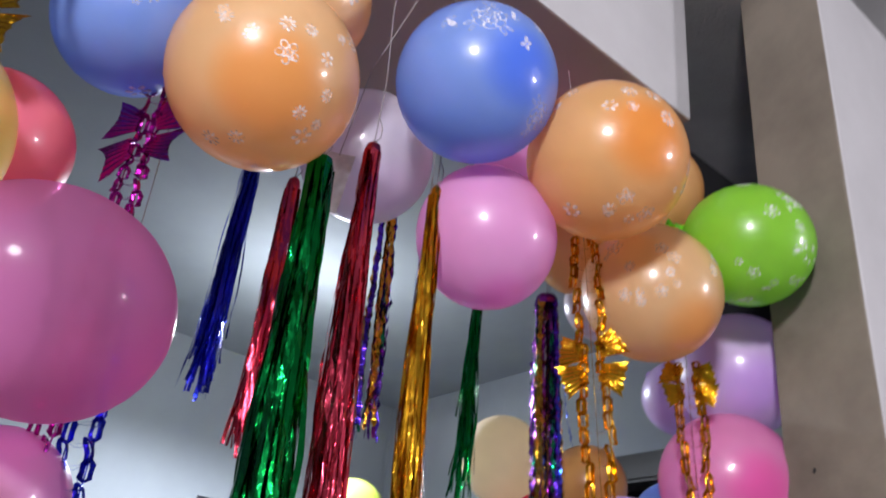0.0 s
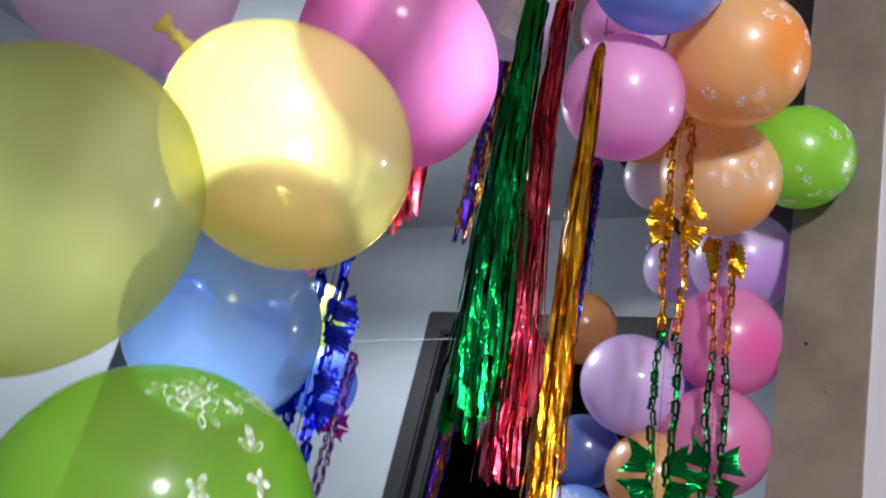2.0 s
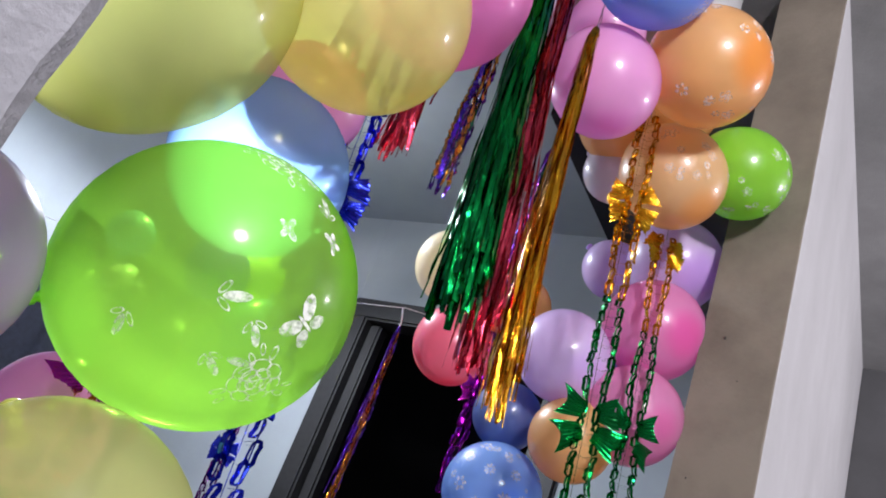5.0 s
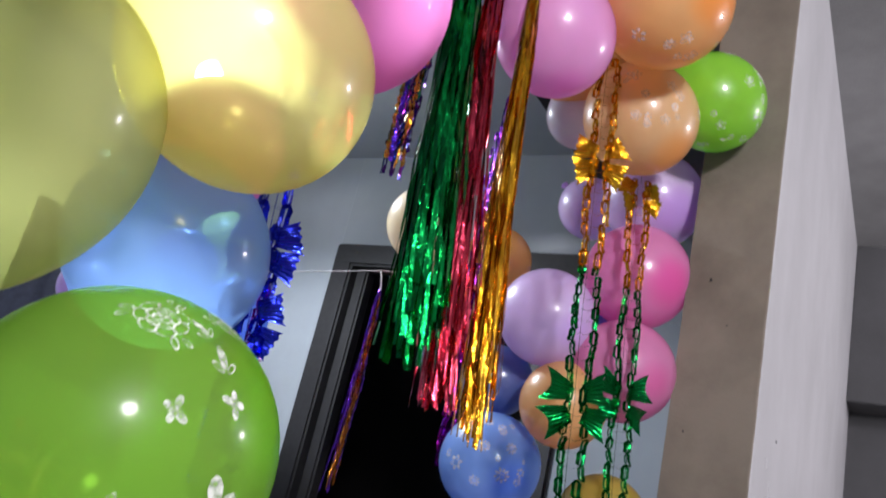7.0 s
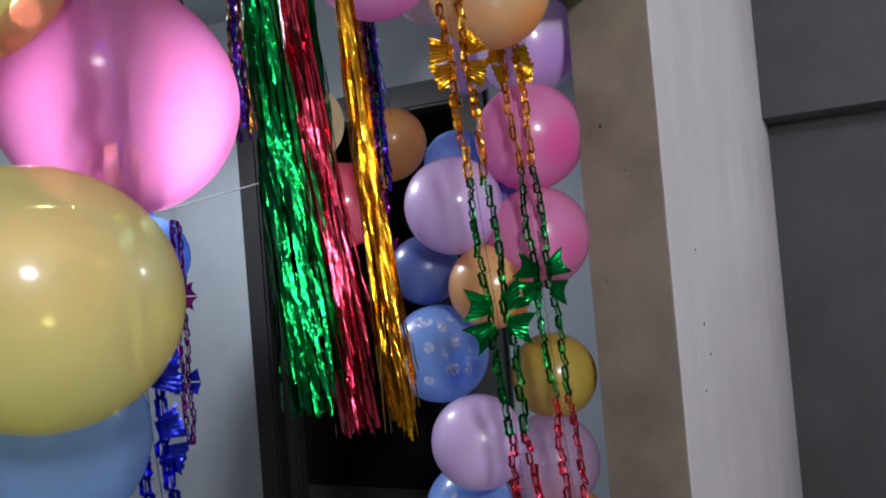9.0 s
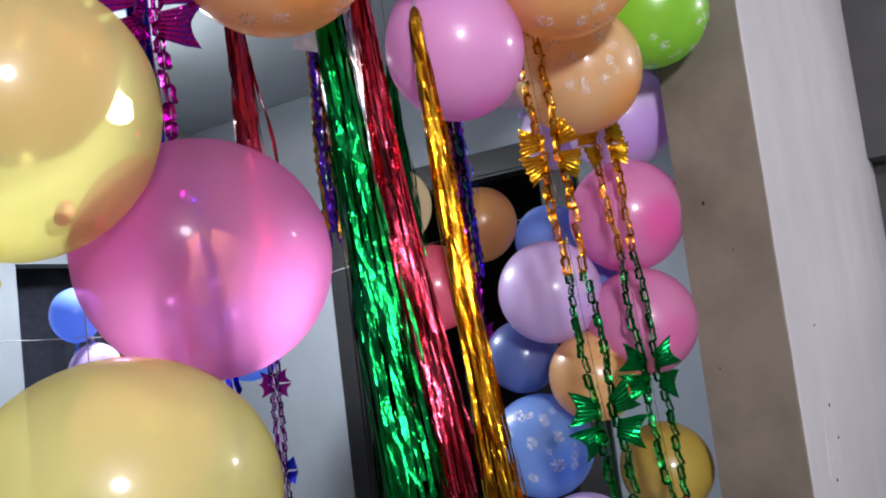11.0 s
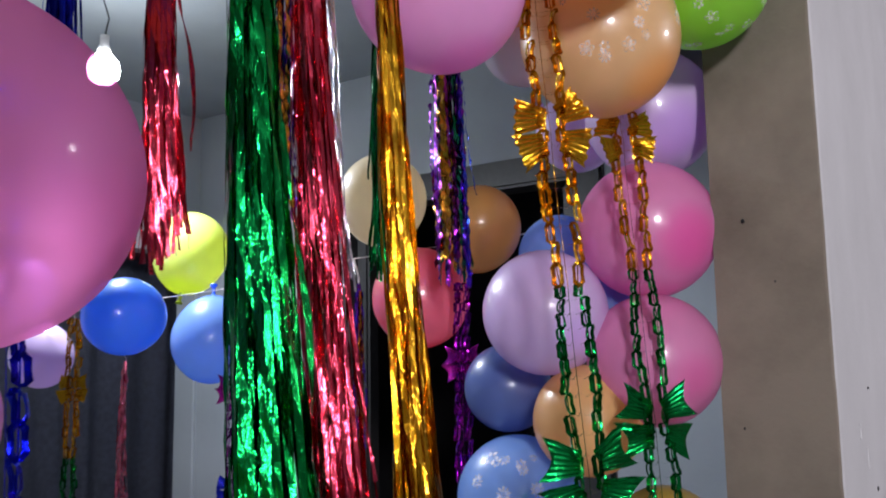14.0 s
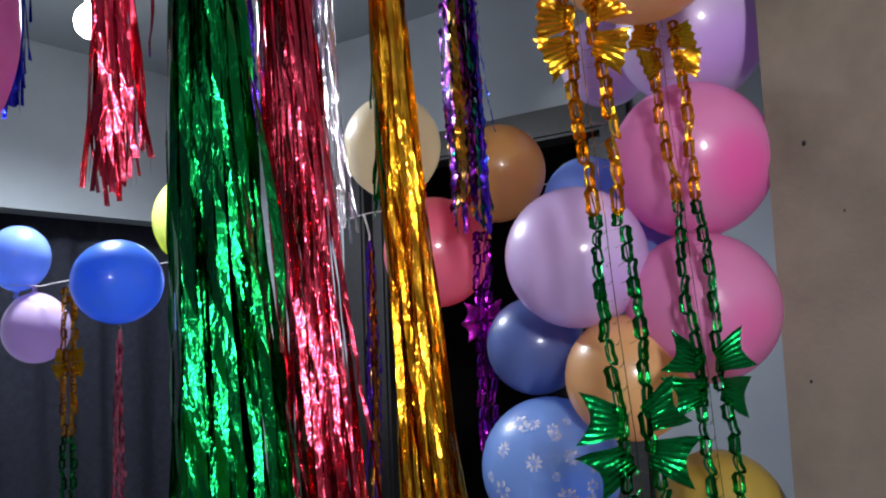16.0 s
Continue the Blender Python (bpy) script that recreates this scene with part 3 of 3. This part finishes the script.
balloon((-1.047, 0.402, 2.298), 0.118, "peach", "peach balloon with large white daisies", (0.2, 0.7, 0.5), 0.06, flowers(14, 9, 0.024, around=((0.28, -0.91, -0.3), (0.01, -0.99, 0.13))))
balloon((-1.16, 0.50, 2.39), 0.11, "pink", "pink balloon close under the beam", (0.2, 0.7, 0.5), 0.06)
balloon((-1.267, 0.495, 2.154), 0.116, "blue", "blue balloon with white prints in the cluster by the limewashed wall", (0.2, 0.7, 0.5), 0.08, flowers(31, 6, 0.02))
balloon((-1.370, 0.492, 1.869), 0.100, "rose", "rose red balloon pressed into the cluster", (0.1, 0.8, 0.4), 0.06)
balloon((-1.271, 0.338, 1.634), 0.131, "hotpink", "large pearl pink balloon lit from behind", (-0.9, -0.1, 0.2), 0.14)
balloon((-1.478, 0.326, 1.757), 0.120, "yellow", "pearl peach-yellow balloon over the pink one", (0.1, 0.6, -0.8), 0.10)
balloon((-1.593, 0.456, 1.579), 0.130, "mauve", "pale mauve balloon in the cluster by the limewashed wall", (0.7, 0.4, -0.2), 0.10)
balloon((-1.420, 0.296, 1.417), 0.126, "yellow", "pearl yellow balloon in the cluster by the limewashed wall", (-0.7, 0.3, 0.3), 0.12)
balloon((-1.590, 0.379, 1.268), 0.136, "olive", "pale olive balloon with its neck down", (-0.15, 0.25, -0.9), 0.22)
balloon((-1.299, 0.467, 1.264), 0.119, "glassblue", "sky blue balloon behind the green one", (-0.2, 0.6, 0.5), 0.10)
balloon((-1.427, 0.299, 1.031), 0.143, "bottle", "big leaf green balloon printed with butterflies", (-0.4, 0.7, -0.4), 0.06, ROSE_GREEN)
balloon((-1.628, 0.413, 0.939), 0.105, "lilac", "lilac balloon low in the cluster by the limewashed wall", (0.3, 0.6, 0.2), 0.10)
balloon((-1.486, 0.253, 0.771), 0.112, "olive", "yellow-green balloon at the foot of the cluster", (0.0, 0.6, 0.4), 0.10)
balloon((-1.215, 0.540, 1.450), 0.092, "pink", "pink balloon behind the pearl pink one", (0.1, 0.8, 0.4), 0.08)
# column by the reveal behind the reveal
balloon((0.135, 0.35, 2.0), 0.14, "lilac", "lilac balloon half behind the cement reveal", (0.4, 0.4, 0.3), 0.06)
balloon((-0.169, 0.483, 2.097), 0.086, "white", "small pearl white balloon", (0.1, 0.6, 0.5), 0.08)
balloon((0.237, 0.57, 2.019), 0.096, "lilac", "small lilac balloon behind the garlands", (0.1, 0.6, 0.5), 0.08)
balloon((0.041, 0.332, 1.739), 0.139, "magenta", "magenta pink balloon at the cement reveal", (0.4, 0.6, 0.2), 0.05)
balloon((-0.064, 0.511, 1.580), 0.126, "lilac", "lilac balloon in the column by the reveal", (0.4, 0.6, 0.3), 0.06)
balloon((0.014, 0.321, 1.483), 0.129, "magenta", "deep magenta balloon in the column by the reveal", (0.4, 0.6, 0.2), 0.05)
balloon((0.123, 0.5, 1.60), 0.11, "blue", "blue balloon deep in the column by the reveal", (0.4, 0.6, 0.2), 0.05)
balloon((0.345, 0.679, 1.743), 0.105, "blue", "blue balloon with faint white prints", (0.4, 0.6, 0.2), 0.05, flowers(41, 6))
balloon((0.051, 0.667, 1.426), 0.097, "navy", "deep blue balloon in the column by the reveal", (0.4, 0.6, 0.2), 0.06)
balloon((-0.041, 0.437, 1.370), 0.108, "orange", "orange balloon in the column by the reveal", (0.5, 0.6, 0.2), 0.06)
balloon((-0.004, 0.615, 1.205), 0.130, "sky", "sky blue balloon printed with white daisies", (0.5, 0.6, 0.2), 0.06, flowers(51, 13, 0.02, ("daisy", "daisy", "ring"), ON_SKY))
balloon((0.080, 0.336, 1.130), 0.111, "mustard", "mustard yellow balloon in the column by the reveal", (0.5, 0.6, 0.2), 0.06)
balloon((-0.12, 0.47, 1.001), 0.116, "lilac", "pale lilac balloon low in the column by the reveal", (0.5, 0.6, 0.2), 0.06)
balloon((0.05, 0.347, 0.92), 0.12, "mauve", "pale mauve balloon low in the column by the reveal", (0.5, 0.6, 0.2), 0.06)
balloon((0.034, 0.58, 0.79), 0.12, "sky", "sky blue balloon with white daisies near the foot", (0.5, 0.6, 0.2), 0.06, flowers(61, 10, 0.02, ("daisy",)))
balloon((0.16, 0.36, 0.72), 0.11, "orange", "orange balloon near the foot of the column", (0.5, 0.6, 0.2), 0.06)
balloon((-1.12, 0.83, 0.90), 0.10, "pink", "pale pink balloon low behind the cluster", (0, 0.2, 0.9), 0.1)
# on the cord across the room
ROOM = "balloons on the room cord"
balloon((0.103, 1.056, 1.896), 0.116, "cream", "cream balloon tied to the cord", (0.1, 0.1, -0.9), 0.08, group=ROOM)
balloon((0.149, 0.794, 1.801), 0.103, "tan", "peach orange balloon tied to the cord", (-0.1, 0.2, -0.9), 0.08, group=ROOM)
balloon((0.151, 0.974, 1.641), 0.124, "rose", "rose red balloon hanging from the cord", (0.0, 0.2, 0.9), 0.06, group=ROOM)
balloon((0.304, 2.065, 1.863), 0.130, "lime", "lime yellow balloon over the cord", (-0.3, -0.1, -0.9), 0.2, group=ROOM)
balloon((-0.211, 1.676, 1.613), 0.105, "royal", "royal blue balloon tied to the cord", (0.8, 0.5, 0.05), 0.36, group=ROOM)
balloon((0.148, 1.758, 1.552), 0.124, "sky", "sky blue balloon under the lime one", (0.1, 0.1, 0.9), 0.14, group=ROOM)
balloon((-0.162, 2.153, 1.514), 0.093, "lilac", "lilac balloon hanging from the cord", (0.0, 0.1, 0.9), 0.12, group=ROOM)
balloon((-0.192, 2.197, 1.718), 0.087, "blue", "blue balloon above the cord", (0.0, 0.1, -0.9), 0.12, group=ROOM)


# ---- foil tassels ----
FOIL = {
    "green": foil("green_foil", ("056230", "0E843E")), "red": foil("red_foil", ("AA2038", "D04860")), "gold": foil("gold_foil", ("B07A12", "D8A42A")),
    "silver": foil("silver_foil", ("B8BAC4", "D8DADE")), "blue": foil("blue_foil", ("1A1E9C", "2C3AD0")), "purple": foil("purple_foil", ("6A0F80", "9A1FA4")),
    "magenta": foil("magenta_foil", ("8C1484", "B02CA0")), "pink": foil("pink_foil", ("C8507C", "E08098")),
    "multi": foil("multicoloured_foil", ("5A34D0", "8A28B8", "D8A030", "3050C8", "10905A", "A030B0")),
    "amber": foil("amber_violet_foil", ("D07828", "6430B8", "D89030", "7038C0")),
}


def ribbon_into(bm, pts, width, facing, wave=0.0, tip=1.0, crinkle=0.0, rnd=None):
    """A thin strip along pts, turned to facing and crinkled from fold to fold."""
    prev = None
    n = len(pts)
    for i, p in enumerate(pts):
        a = facing + 0.35 * math.sin(i * 0.7 + facing * 3)
        w = width * (1 + wave * (1 if i % 2 else -1)) * (tip if i == n - 1 else 1)
        o = Vector((math.cos(a), math.sin(a), 0)) * w * 0.5
        if crinkle and i:
            a += rnd.gauss(0, crinkle)
            o = Vector((math.cos(a), math.sin(a), rnd.gauss(0, crinkle * 0.5))) * w * 0.5
            p = p + Vector((-math.sin(a), math.cos(a), 0)) * rnd.gauss(0, crinkle * 0.0035)
        cur = (bm.verts.new(p - o), bm.verts.new(p + o))
        if prev:
            bm.faces.new((prev[0], prev[1], cur[1], cur[0]))
        prev = cur


def tassel(top, length, colour, label, r_top=0.012, r_bot=0.045, strips=46, width=0.006, lean=(0, 0), seed=1, hang=2.52, scallop=False, loop=True, stray=3, thread=THREAD, thick=0.0011):
    rnd = random.Random(seed)
    top = Vector(top)
    e = empty("foil_tassel", top, label, "party tassel", "foil tassels")
    bm = bmesh.new()
    seg = 44 if scallop else max(12, int(length / 0.026))
    for s in range(strips):
        ang, q = rnd.uniform(0, math.tau), math.sqrt(rnd.random())
        L = length * rnd.uniform(0.86, 1.02)
        far = rnd.random() < stray / strips
        if far:
            L *= rnd.uniform(0.6, 1.0)
        ph, amp = rnd.uniform(0, 6), rnd.uniform(0.001, 0.004)
        curl = rnd.uniform(-1, 1) * 0.012
        pts = []
        for i in range(seg + 1):
            u = i / seg
            rad = q * (r_top + (r_bot - r_top) * u ** 1.15) * (1.35 if far and u > 0.25 else 1)
            c = curl * max(0, u - 0.85) / 0.15
            pts.append(Vector((rad * math.cos(ang) + lean[0] * u ** 1.3 + amp * math.sin(ph + 9 * u) + c, rad * math.sin(ang) + lean[1] * u ** 1.3 + amp * math.cos(ph * 2 + 7 * u), -L * u - 0.01)))
        ribbon_into(bm, pts, width * rnd.uniform(0.6, 1.3), ang + math.pi / 2 + rnd.uniform(-0.7, 0.7), 0.35 if scallop else 0.0, 1.0, 0.3 if scallop else 0.15, rnd)
    tagged(part("fringe", bm, FOIL[colour], e), kind="stuff")
    bm = bmesh.new()
    tube_into(bm, [(0, 0, 0.012), (0, 0, 0.004), (0, 0, -0.008), (0, 0, -0.02)], [0.004, r_top * 0.8, r_top * 0.95, r_top * 0.9], 10)
    part("tie", bm, FOIL[colour], e, "wound foil head")
    if hang:
        bm = bmesh.new()
        h = hang - top.z
        tube_into(bm, [(0, 0, 0.008), (0.006, 0.004, h * 0.35), (-0.003, 0.006, h * 0.7), (0.004, 0.02, h)], thick, 5)
        if loop:
            tube_into(bm, [(0, 0, 0.01), (0.012, 0.002, 0.03), (0.012, 0.002, 0.05), (0.003, 0.004, 0.07)], 0.001, 5)
        part("thread", bm, thread, e, "thin white cord" if thread == CORD else "thin grey thread")
    return e


tassel((-0.958, 0.385, 2.01), 0.76, "green", "long green foil tassel hanging in the opening", 0.020, 0.044, 124, 0.0074, (-0.02, -0.07), 2, stray=5)
tassel((-0.869, 0.39, 2.087), 0.88, "red", "long red foil tassel hanging in the opening", 0.015, 0.034, 108, 0.0062, (-0.03, -0.09), 3, stray=4)
tassel((-0.744, 0.37, 2.055), 0.88, "gold", "long gold foil tassel on a thread", 0.011, 0.030, 96, 0.0056, (-0.03, -0.075), 4, stray=4)
tassel((-0.33, 0.715, 2.14), 0.49, "green", "short green foil tassel behind the pink balloon", 0.012, 0.026, 44, 0.0055, (-0.03, -0.03), 5)
tassel((-0.11, 0.71, 2.20), 0.54, "multi", "multicoloured sequin tassel behind the pink balloon", 0.030, 0.042, 52, 0.010, (0.05, 0.02), 6, scallop=True)
tassel((-0.62, 0.70, 2.24), 0.51, "multi", "dark multicoloured sequin tassel", 0.020, 0.028, 28, 0.009, (0.03, 0.02), 7, scallop=True)
tassel((-0.865, 0.665, 2.14), 0.51, "red", "shorter red foil tassel further inside", 0.014, 0.034, 52, 0.006, (0.015, -0.005), 8)
tassel((-0.84, 0.95, 2.34), 0.55, "blue", "deep blue foil tassel under the room ceiling", 0.020, 0.032, 60, 0.006, (0.0, 0.0), 9, hang=2.75)
tassel((-0.545, 0.66, 2.241), 0.65, "silver", "thin silver foil tassel", 0.010, 0.026, 40, 0.005, (0.06, 0.02), 10)
tassel((0.197, 1.217, 1.684), 0.62, "amber", "amber and violet tassel hanging from the white cord", 0.008, 0.022, 24, 0.006, (-0.01, 0.0), 11, hang=1.766, scallop=True, loop=False, thread=CORD, thick=0.0028)
tassel((-0.205, 1.676, 1.485), 0.5, "pink", "thin pink tassel under the royal blue balloon", 0.006, 0.016, 14, 0.005, (0, 0), 12, hang=1.53, loop=False, scallop=True)


def paper_tag():
    """The curled white card behind the red tassel."""
    e = empty("paper_tag", (-0.885, 0.47, 2.105), "curled white paper tag on a thread beside a red tassel", "paper tag")
    e.rotation_euler = (0.0, 0.12, -0.6)
    bm = bmesh.new()
    cols = []
    for i in range(7):
        x = -0.028 + 0.056 * i / 6
        bend = 0.010 * (i / 6 - 0.4) ** 2
        cols.append([bm.verts.new((x, -bend - 0.004 * (j / 5) ** 2, -0.12 * j / 5)) for j in range(6)])
    for c0, c1 in zip(cols, cols[1:]):
        for j in range(5):
            bm.faces.new((c0[j], c1[j], c1[j + 1], c0[j + 1]))
    bmesh.ops.solidify(bm, geom=list(bm.faces), thickness=0.0006)
    part("card", bm, PAPER, e)
    bm = bmesh.new()
    tube_into(bm, [(0, 0, -0.004), (0.004, 0.004, 0.2), (0.05, 0.0, 0.42)], 0.001, 5)
    part("thread", bm, THREAD, e, "thin grey thread")


paper_tag()


# ---- foil garlands ----
def link_into(bm, c, w, h, ang, tip, open_w):
    """One slit-foil link: an oblong ring of thin film, bowed outward, tipped by tip."""
    ca, sa, ct, st = math.cos(ang), math.sin(ang), math.cos(tip), math.sin(tip)
    rings = []
    for f, fz, depth in ((1.0, 1.0, -0.0035), (0.72, 0.86, 0.0015), (open_w, 0.70, 0.0)):
        row = []
        for px, pz in ((-0.35, 1.0), (0.35, 1.0), (1.0, 0.62), (0.9, 0.0), (1.0, -0.62), (0.35, -1.0), (-0.35, -1.0), (-1.0, -0.62), (-0.9, 0.0), (-1.0, 0.62)):
            x, y, z = w * f * px, depth - 0.004 * pz * pz, h * fz * pz
            y, z = y * ct - z * st, y * st + z * ct
            row.append(bm.verts.new((c[0] + x * ca - y * sa, c[1] + x * sa + y * ca, c[2] + z)))
        rings.append(row)
    for r0, r1 in zip(rings, rings[1:]):
        for k in range(10):
            bm.faces.new((r0[k], r0[(k + 1) % 10], r1[(k + 1) % 10], r1[k]))


def chain_part(e, z0, z1, colour, gap, label, seed, face=0.6):
    """A hanging tube of slit foil: two columns of links and a thread tied by thin drooping rungs, drawn in at both ends."""
    rnd = random.Random(seed)
    bm = bmesh.new()
    n = max(3, round((z0 - z1) / 0.0265))
    zs = [z0 - (z0 - z1) * (0.72 * (i / n) + 0.28 * (i / n) ** 2) for i in range(n + 1)]
    angles = (face + 0.25, face + math.pi - 0.25, face + math.pi * 0.5)

    def at(i, a):
        u = i / n
        g = gap * 0.5 * (0.42 + 0.58 * max(0.0, math.sin(math.pi * (0.06 + 0.88 * u))) ** 0.7)
        return Vector((g * math.cos(a), g * math.sin(a), zs[i]))

    for k, a in enumerate(angles):
        for i in range(n):
            if k == 2:
                break
            p, q = at(i, a), at(i + 1, a)
            c = (p + q) / 2 + Vector((rnd.gauss(0, 0.0012), rnd.gauss(0, 0.0012), 0))
            h = (p.z - q.z) * 0.60
            link_into(bm, c, 0.0092 * rnd.uniform(0.85, 1.1), h, face + (0.5 if i % 2 else -0.4) + rnd.uniform(-0.4, 0.4), rnd.uniform(-0.35, 0.35), rnd.uniform(0.1, 0.4))
        tube_into(bm, [at(i, a) for i in range(n + 1)], 0.0011 if k < 2 else 0.0006, 4)
    for i in range(1, n):
        for a, b2 in ((angles[0], angles[2]), (angles[2], angles[1]), (angles[1], angles[0])):
            p, q = at(i, a), at(i, b2)
            mid = (p + q) / 2 - Vector((0, 0, rnd.uniform(0.003, 0.010)))
            ribbon_into(bm, [p, p.lerp(mid, 0.7), q.lerp(mid, 0.7), q], 0.0018, a + 0.8)
    part(colour + "_chain", bm, FOIL[colour], e, label)


def bow_part(e, z, colour, size, label, seed, face=0.6):
    """Two cut-foil bow ties one over the other: four finely pleated fans."""
    rnd = random.Random(seed)
    holder = new(colour + "_bow")
    holder.parent = e
    holder.location = (0, 0, z)
    tagged(holder, label)
    pointed = colour in ("green", "magenta", "purple")
    fwd = Vector((-math.sin(face), math.cos(face), 0))
    right = Vector((math.cos(face), math.sin(face), 0))
    for sx, sz in ((1, 1), (-1, 1), (-1, -1), (1, -1)):
        q = (0.28 * sz if sx > 0 else math.pi - 0.28 * sz) + rnd.uniform(-0.2, 0.2)
        root = size * (right * 0.12 * sx + Vector((0, 0, 0.30 * sz)))
        turn = rnd.uniform(-0.55, 0.35)
        out = (right * math.cos(q) + Vector((0, 0, 1)) * math.sin(q) + fwd * turn * 0.6).normalized()
        side = fwd.cross(out).normalized()
        nrm = out.cross(side).normalized()
        curl, roll = rnd.uniform(-0.35, 0.35), rnd.uniform(-0.5, 0.5)
        bm = bmesh.new()
        rows = []
        m = 14
        for r in (0.10, 0.35, 0.6, 0.82, 1.0):
            row = []
            for j in range(m + 1):
                v = j / m - 0.5
                end = 1.0
                if r == 1.0:
                    end = 0.90 + 0.95 * abs(v) ** 1.6 if pointed else 0.96 + 0.05 * math.cos(v * 25)
                w = 0.50 + 0.52 * r ** 1.2
                ple = (0.013 if j % 2 else -0.013) * (1.3 - 0.7 * r)
                row.append(bm.verts.new(root + size * (out * r * end * 0.82 + side * v * w + nrm * (ple + (0.35 + curl) * v * v * r + roll * v * r * 0.5 + curl * 0.4 * r * r))))
            rows.append(row)
        for r0, r1 in zip(rows, rows[1:]):
            for j in range(m):
                bm.faces.new((r0[j], r0[j + 1], r1[j + 1], r1[j]))
        part("petal", bm, FOIL[colour], holder)


def garland(at, plan, label, gap=0.05, seed=1, hang=None, face=0.6, group="foil garlands", lean=(0.0, 0.0)):
    """plan: rows of ("chain", colour, length) and ("bow", colour, size)."""
    e = empty("foil_garland", at, label, "party garland", group)
    e.rotation_euler = (lean[1], lean[0], 0)
    z = 0.0
    for i, (kind, colour, size) in enumerate(plan):
        if kind == "chain":
            chain_part(e, z, z - size, colour, gap, "", seed + i, face)
            z -= size
        else:
            bow_part(e, z, colour, size, colour + " pleated foil bow", seed + i, face=face)
    if hang:
        bm = bmesh.new()
        tube_into(bm, [(0, 0, -0.01), (0.003, 0.004, (hang - at[2]) * 0.5), (0, 0.01, hang - at[2])], 0.001, 5)
        part("thread", bm, THREAD, e, "thin grey thread")
    return e


F = 0.65 - math.pi / 2
garland((-0.415, 0.327, 2.10), [("chain", "gold", 0.255), ("bow", "gold", 0.062), ("chain", "gold", 0.245), ("chain", "green", 0.285), ("bow", "green", 0.066), ("chain", "green", 0.245), ("chain", "red", 0.3)], "foil link garland in gold, green and red with pleated bows", 0.046, 1, 2.52, F, lean=(-0.05, -0.06))
garland((-0.124, 0.307, 1.935), [("chain", "gold", 0.045), ("bow", "gold", 0.056), ("chain", "gold", 0.248), ("chain", "green", 0.265), ("bow", "green", 0.062), ("chain", "green", 0.265), ("chain", "red", 0.3)], "foil link garland in gold, green and red beside the reveal", 0.044, 20, 2.52, F, lean=(0.04, -0.085))
garland((-1.197, 0.49, 2.40), [("chain", "magenta", 0.42), ("bow", "magenta", 0.068), ("chain", "magenta", 0.52)], "magenta foil garland with a big star bow", 0.036, 40, 2.52, F)
garland((-1.45, 0.36, 2.25), [("chain", "gold", 0.30), ("bow", "gold", 0.06), ("chain", "gold", 0.08)], "gold foil garland with a bow at the upper corner", 0.035, 50, 2.52, F)
garland((-1.157, 0.50, 1.76), [("chain", "blue", 0.44), ("bow", "blue", 0.05), ("chain", "blue", 0.10), ("bow", "blue", 0.045), ("chain", "blue", 0.4)], "dark blue foil garland with folded bows", 0.040, 60, 2.52, F, lean=(0.0, -0.10))
garland((-1.15, 0.74, 1.15), [("chain", "magenta", 0.16), ("bow", "magenta", 0.06), ("chain", "gold", 0.12), ("bow", "magenta", 0.05), ("chain", "magenta", 0.2)], "magenta and gold foil garland low behind the cluster", 0.035, 65, 2.52, F)
garland((0.095, 1.60, 1.66), [("chain", "purple", 0.25), ("bow", "magenta", 0.045), ("chain", "purple", 0.28), ("bow", "blue", 0.045), ("chain", "purple", 0.2)], "purple foil garland with small stars on the cord", 0.025, 70, 1.70, F)
garland((0.047, 0.782, 1.66), [("chain", "purple", 0.18), ("bow", "magenta", 0.04), ("chain", "purple", 0.3)], "purple foil garland with a small magenta star", 0.025, 80, 1.75, F)
garland((-0.1415, 2.02, 1.62), [("chain", "gold", 0.2), ("bow", "gold", 0.045), ("chain", "gold", 0.2), ("chain", "green", 0.2)], "small gold and green garland over a lilac balloon", 0.03, 90, 1.632, F)


# ---- cords ----
def cord(pts, label, r=0.0016, material=None):
    bm = bmesh.new()
    tube_into(bm, pts, r, 6)
    return tagged(part("cord", bm, material or CORD), label, "cord")


cord([(1.25, 0.50, 1.98), (0.5, 0.95, 1.83), (0.197, 1.222, 1.766), (0.095, 1.61, 1.70), (-0.1, 1.95, 1.655), (-0.183, 2.09, 1.63), (-0.6, 2.9, 1.70), (-0.75, 3.2, 1.74)], "thin white cord stretched across the room")
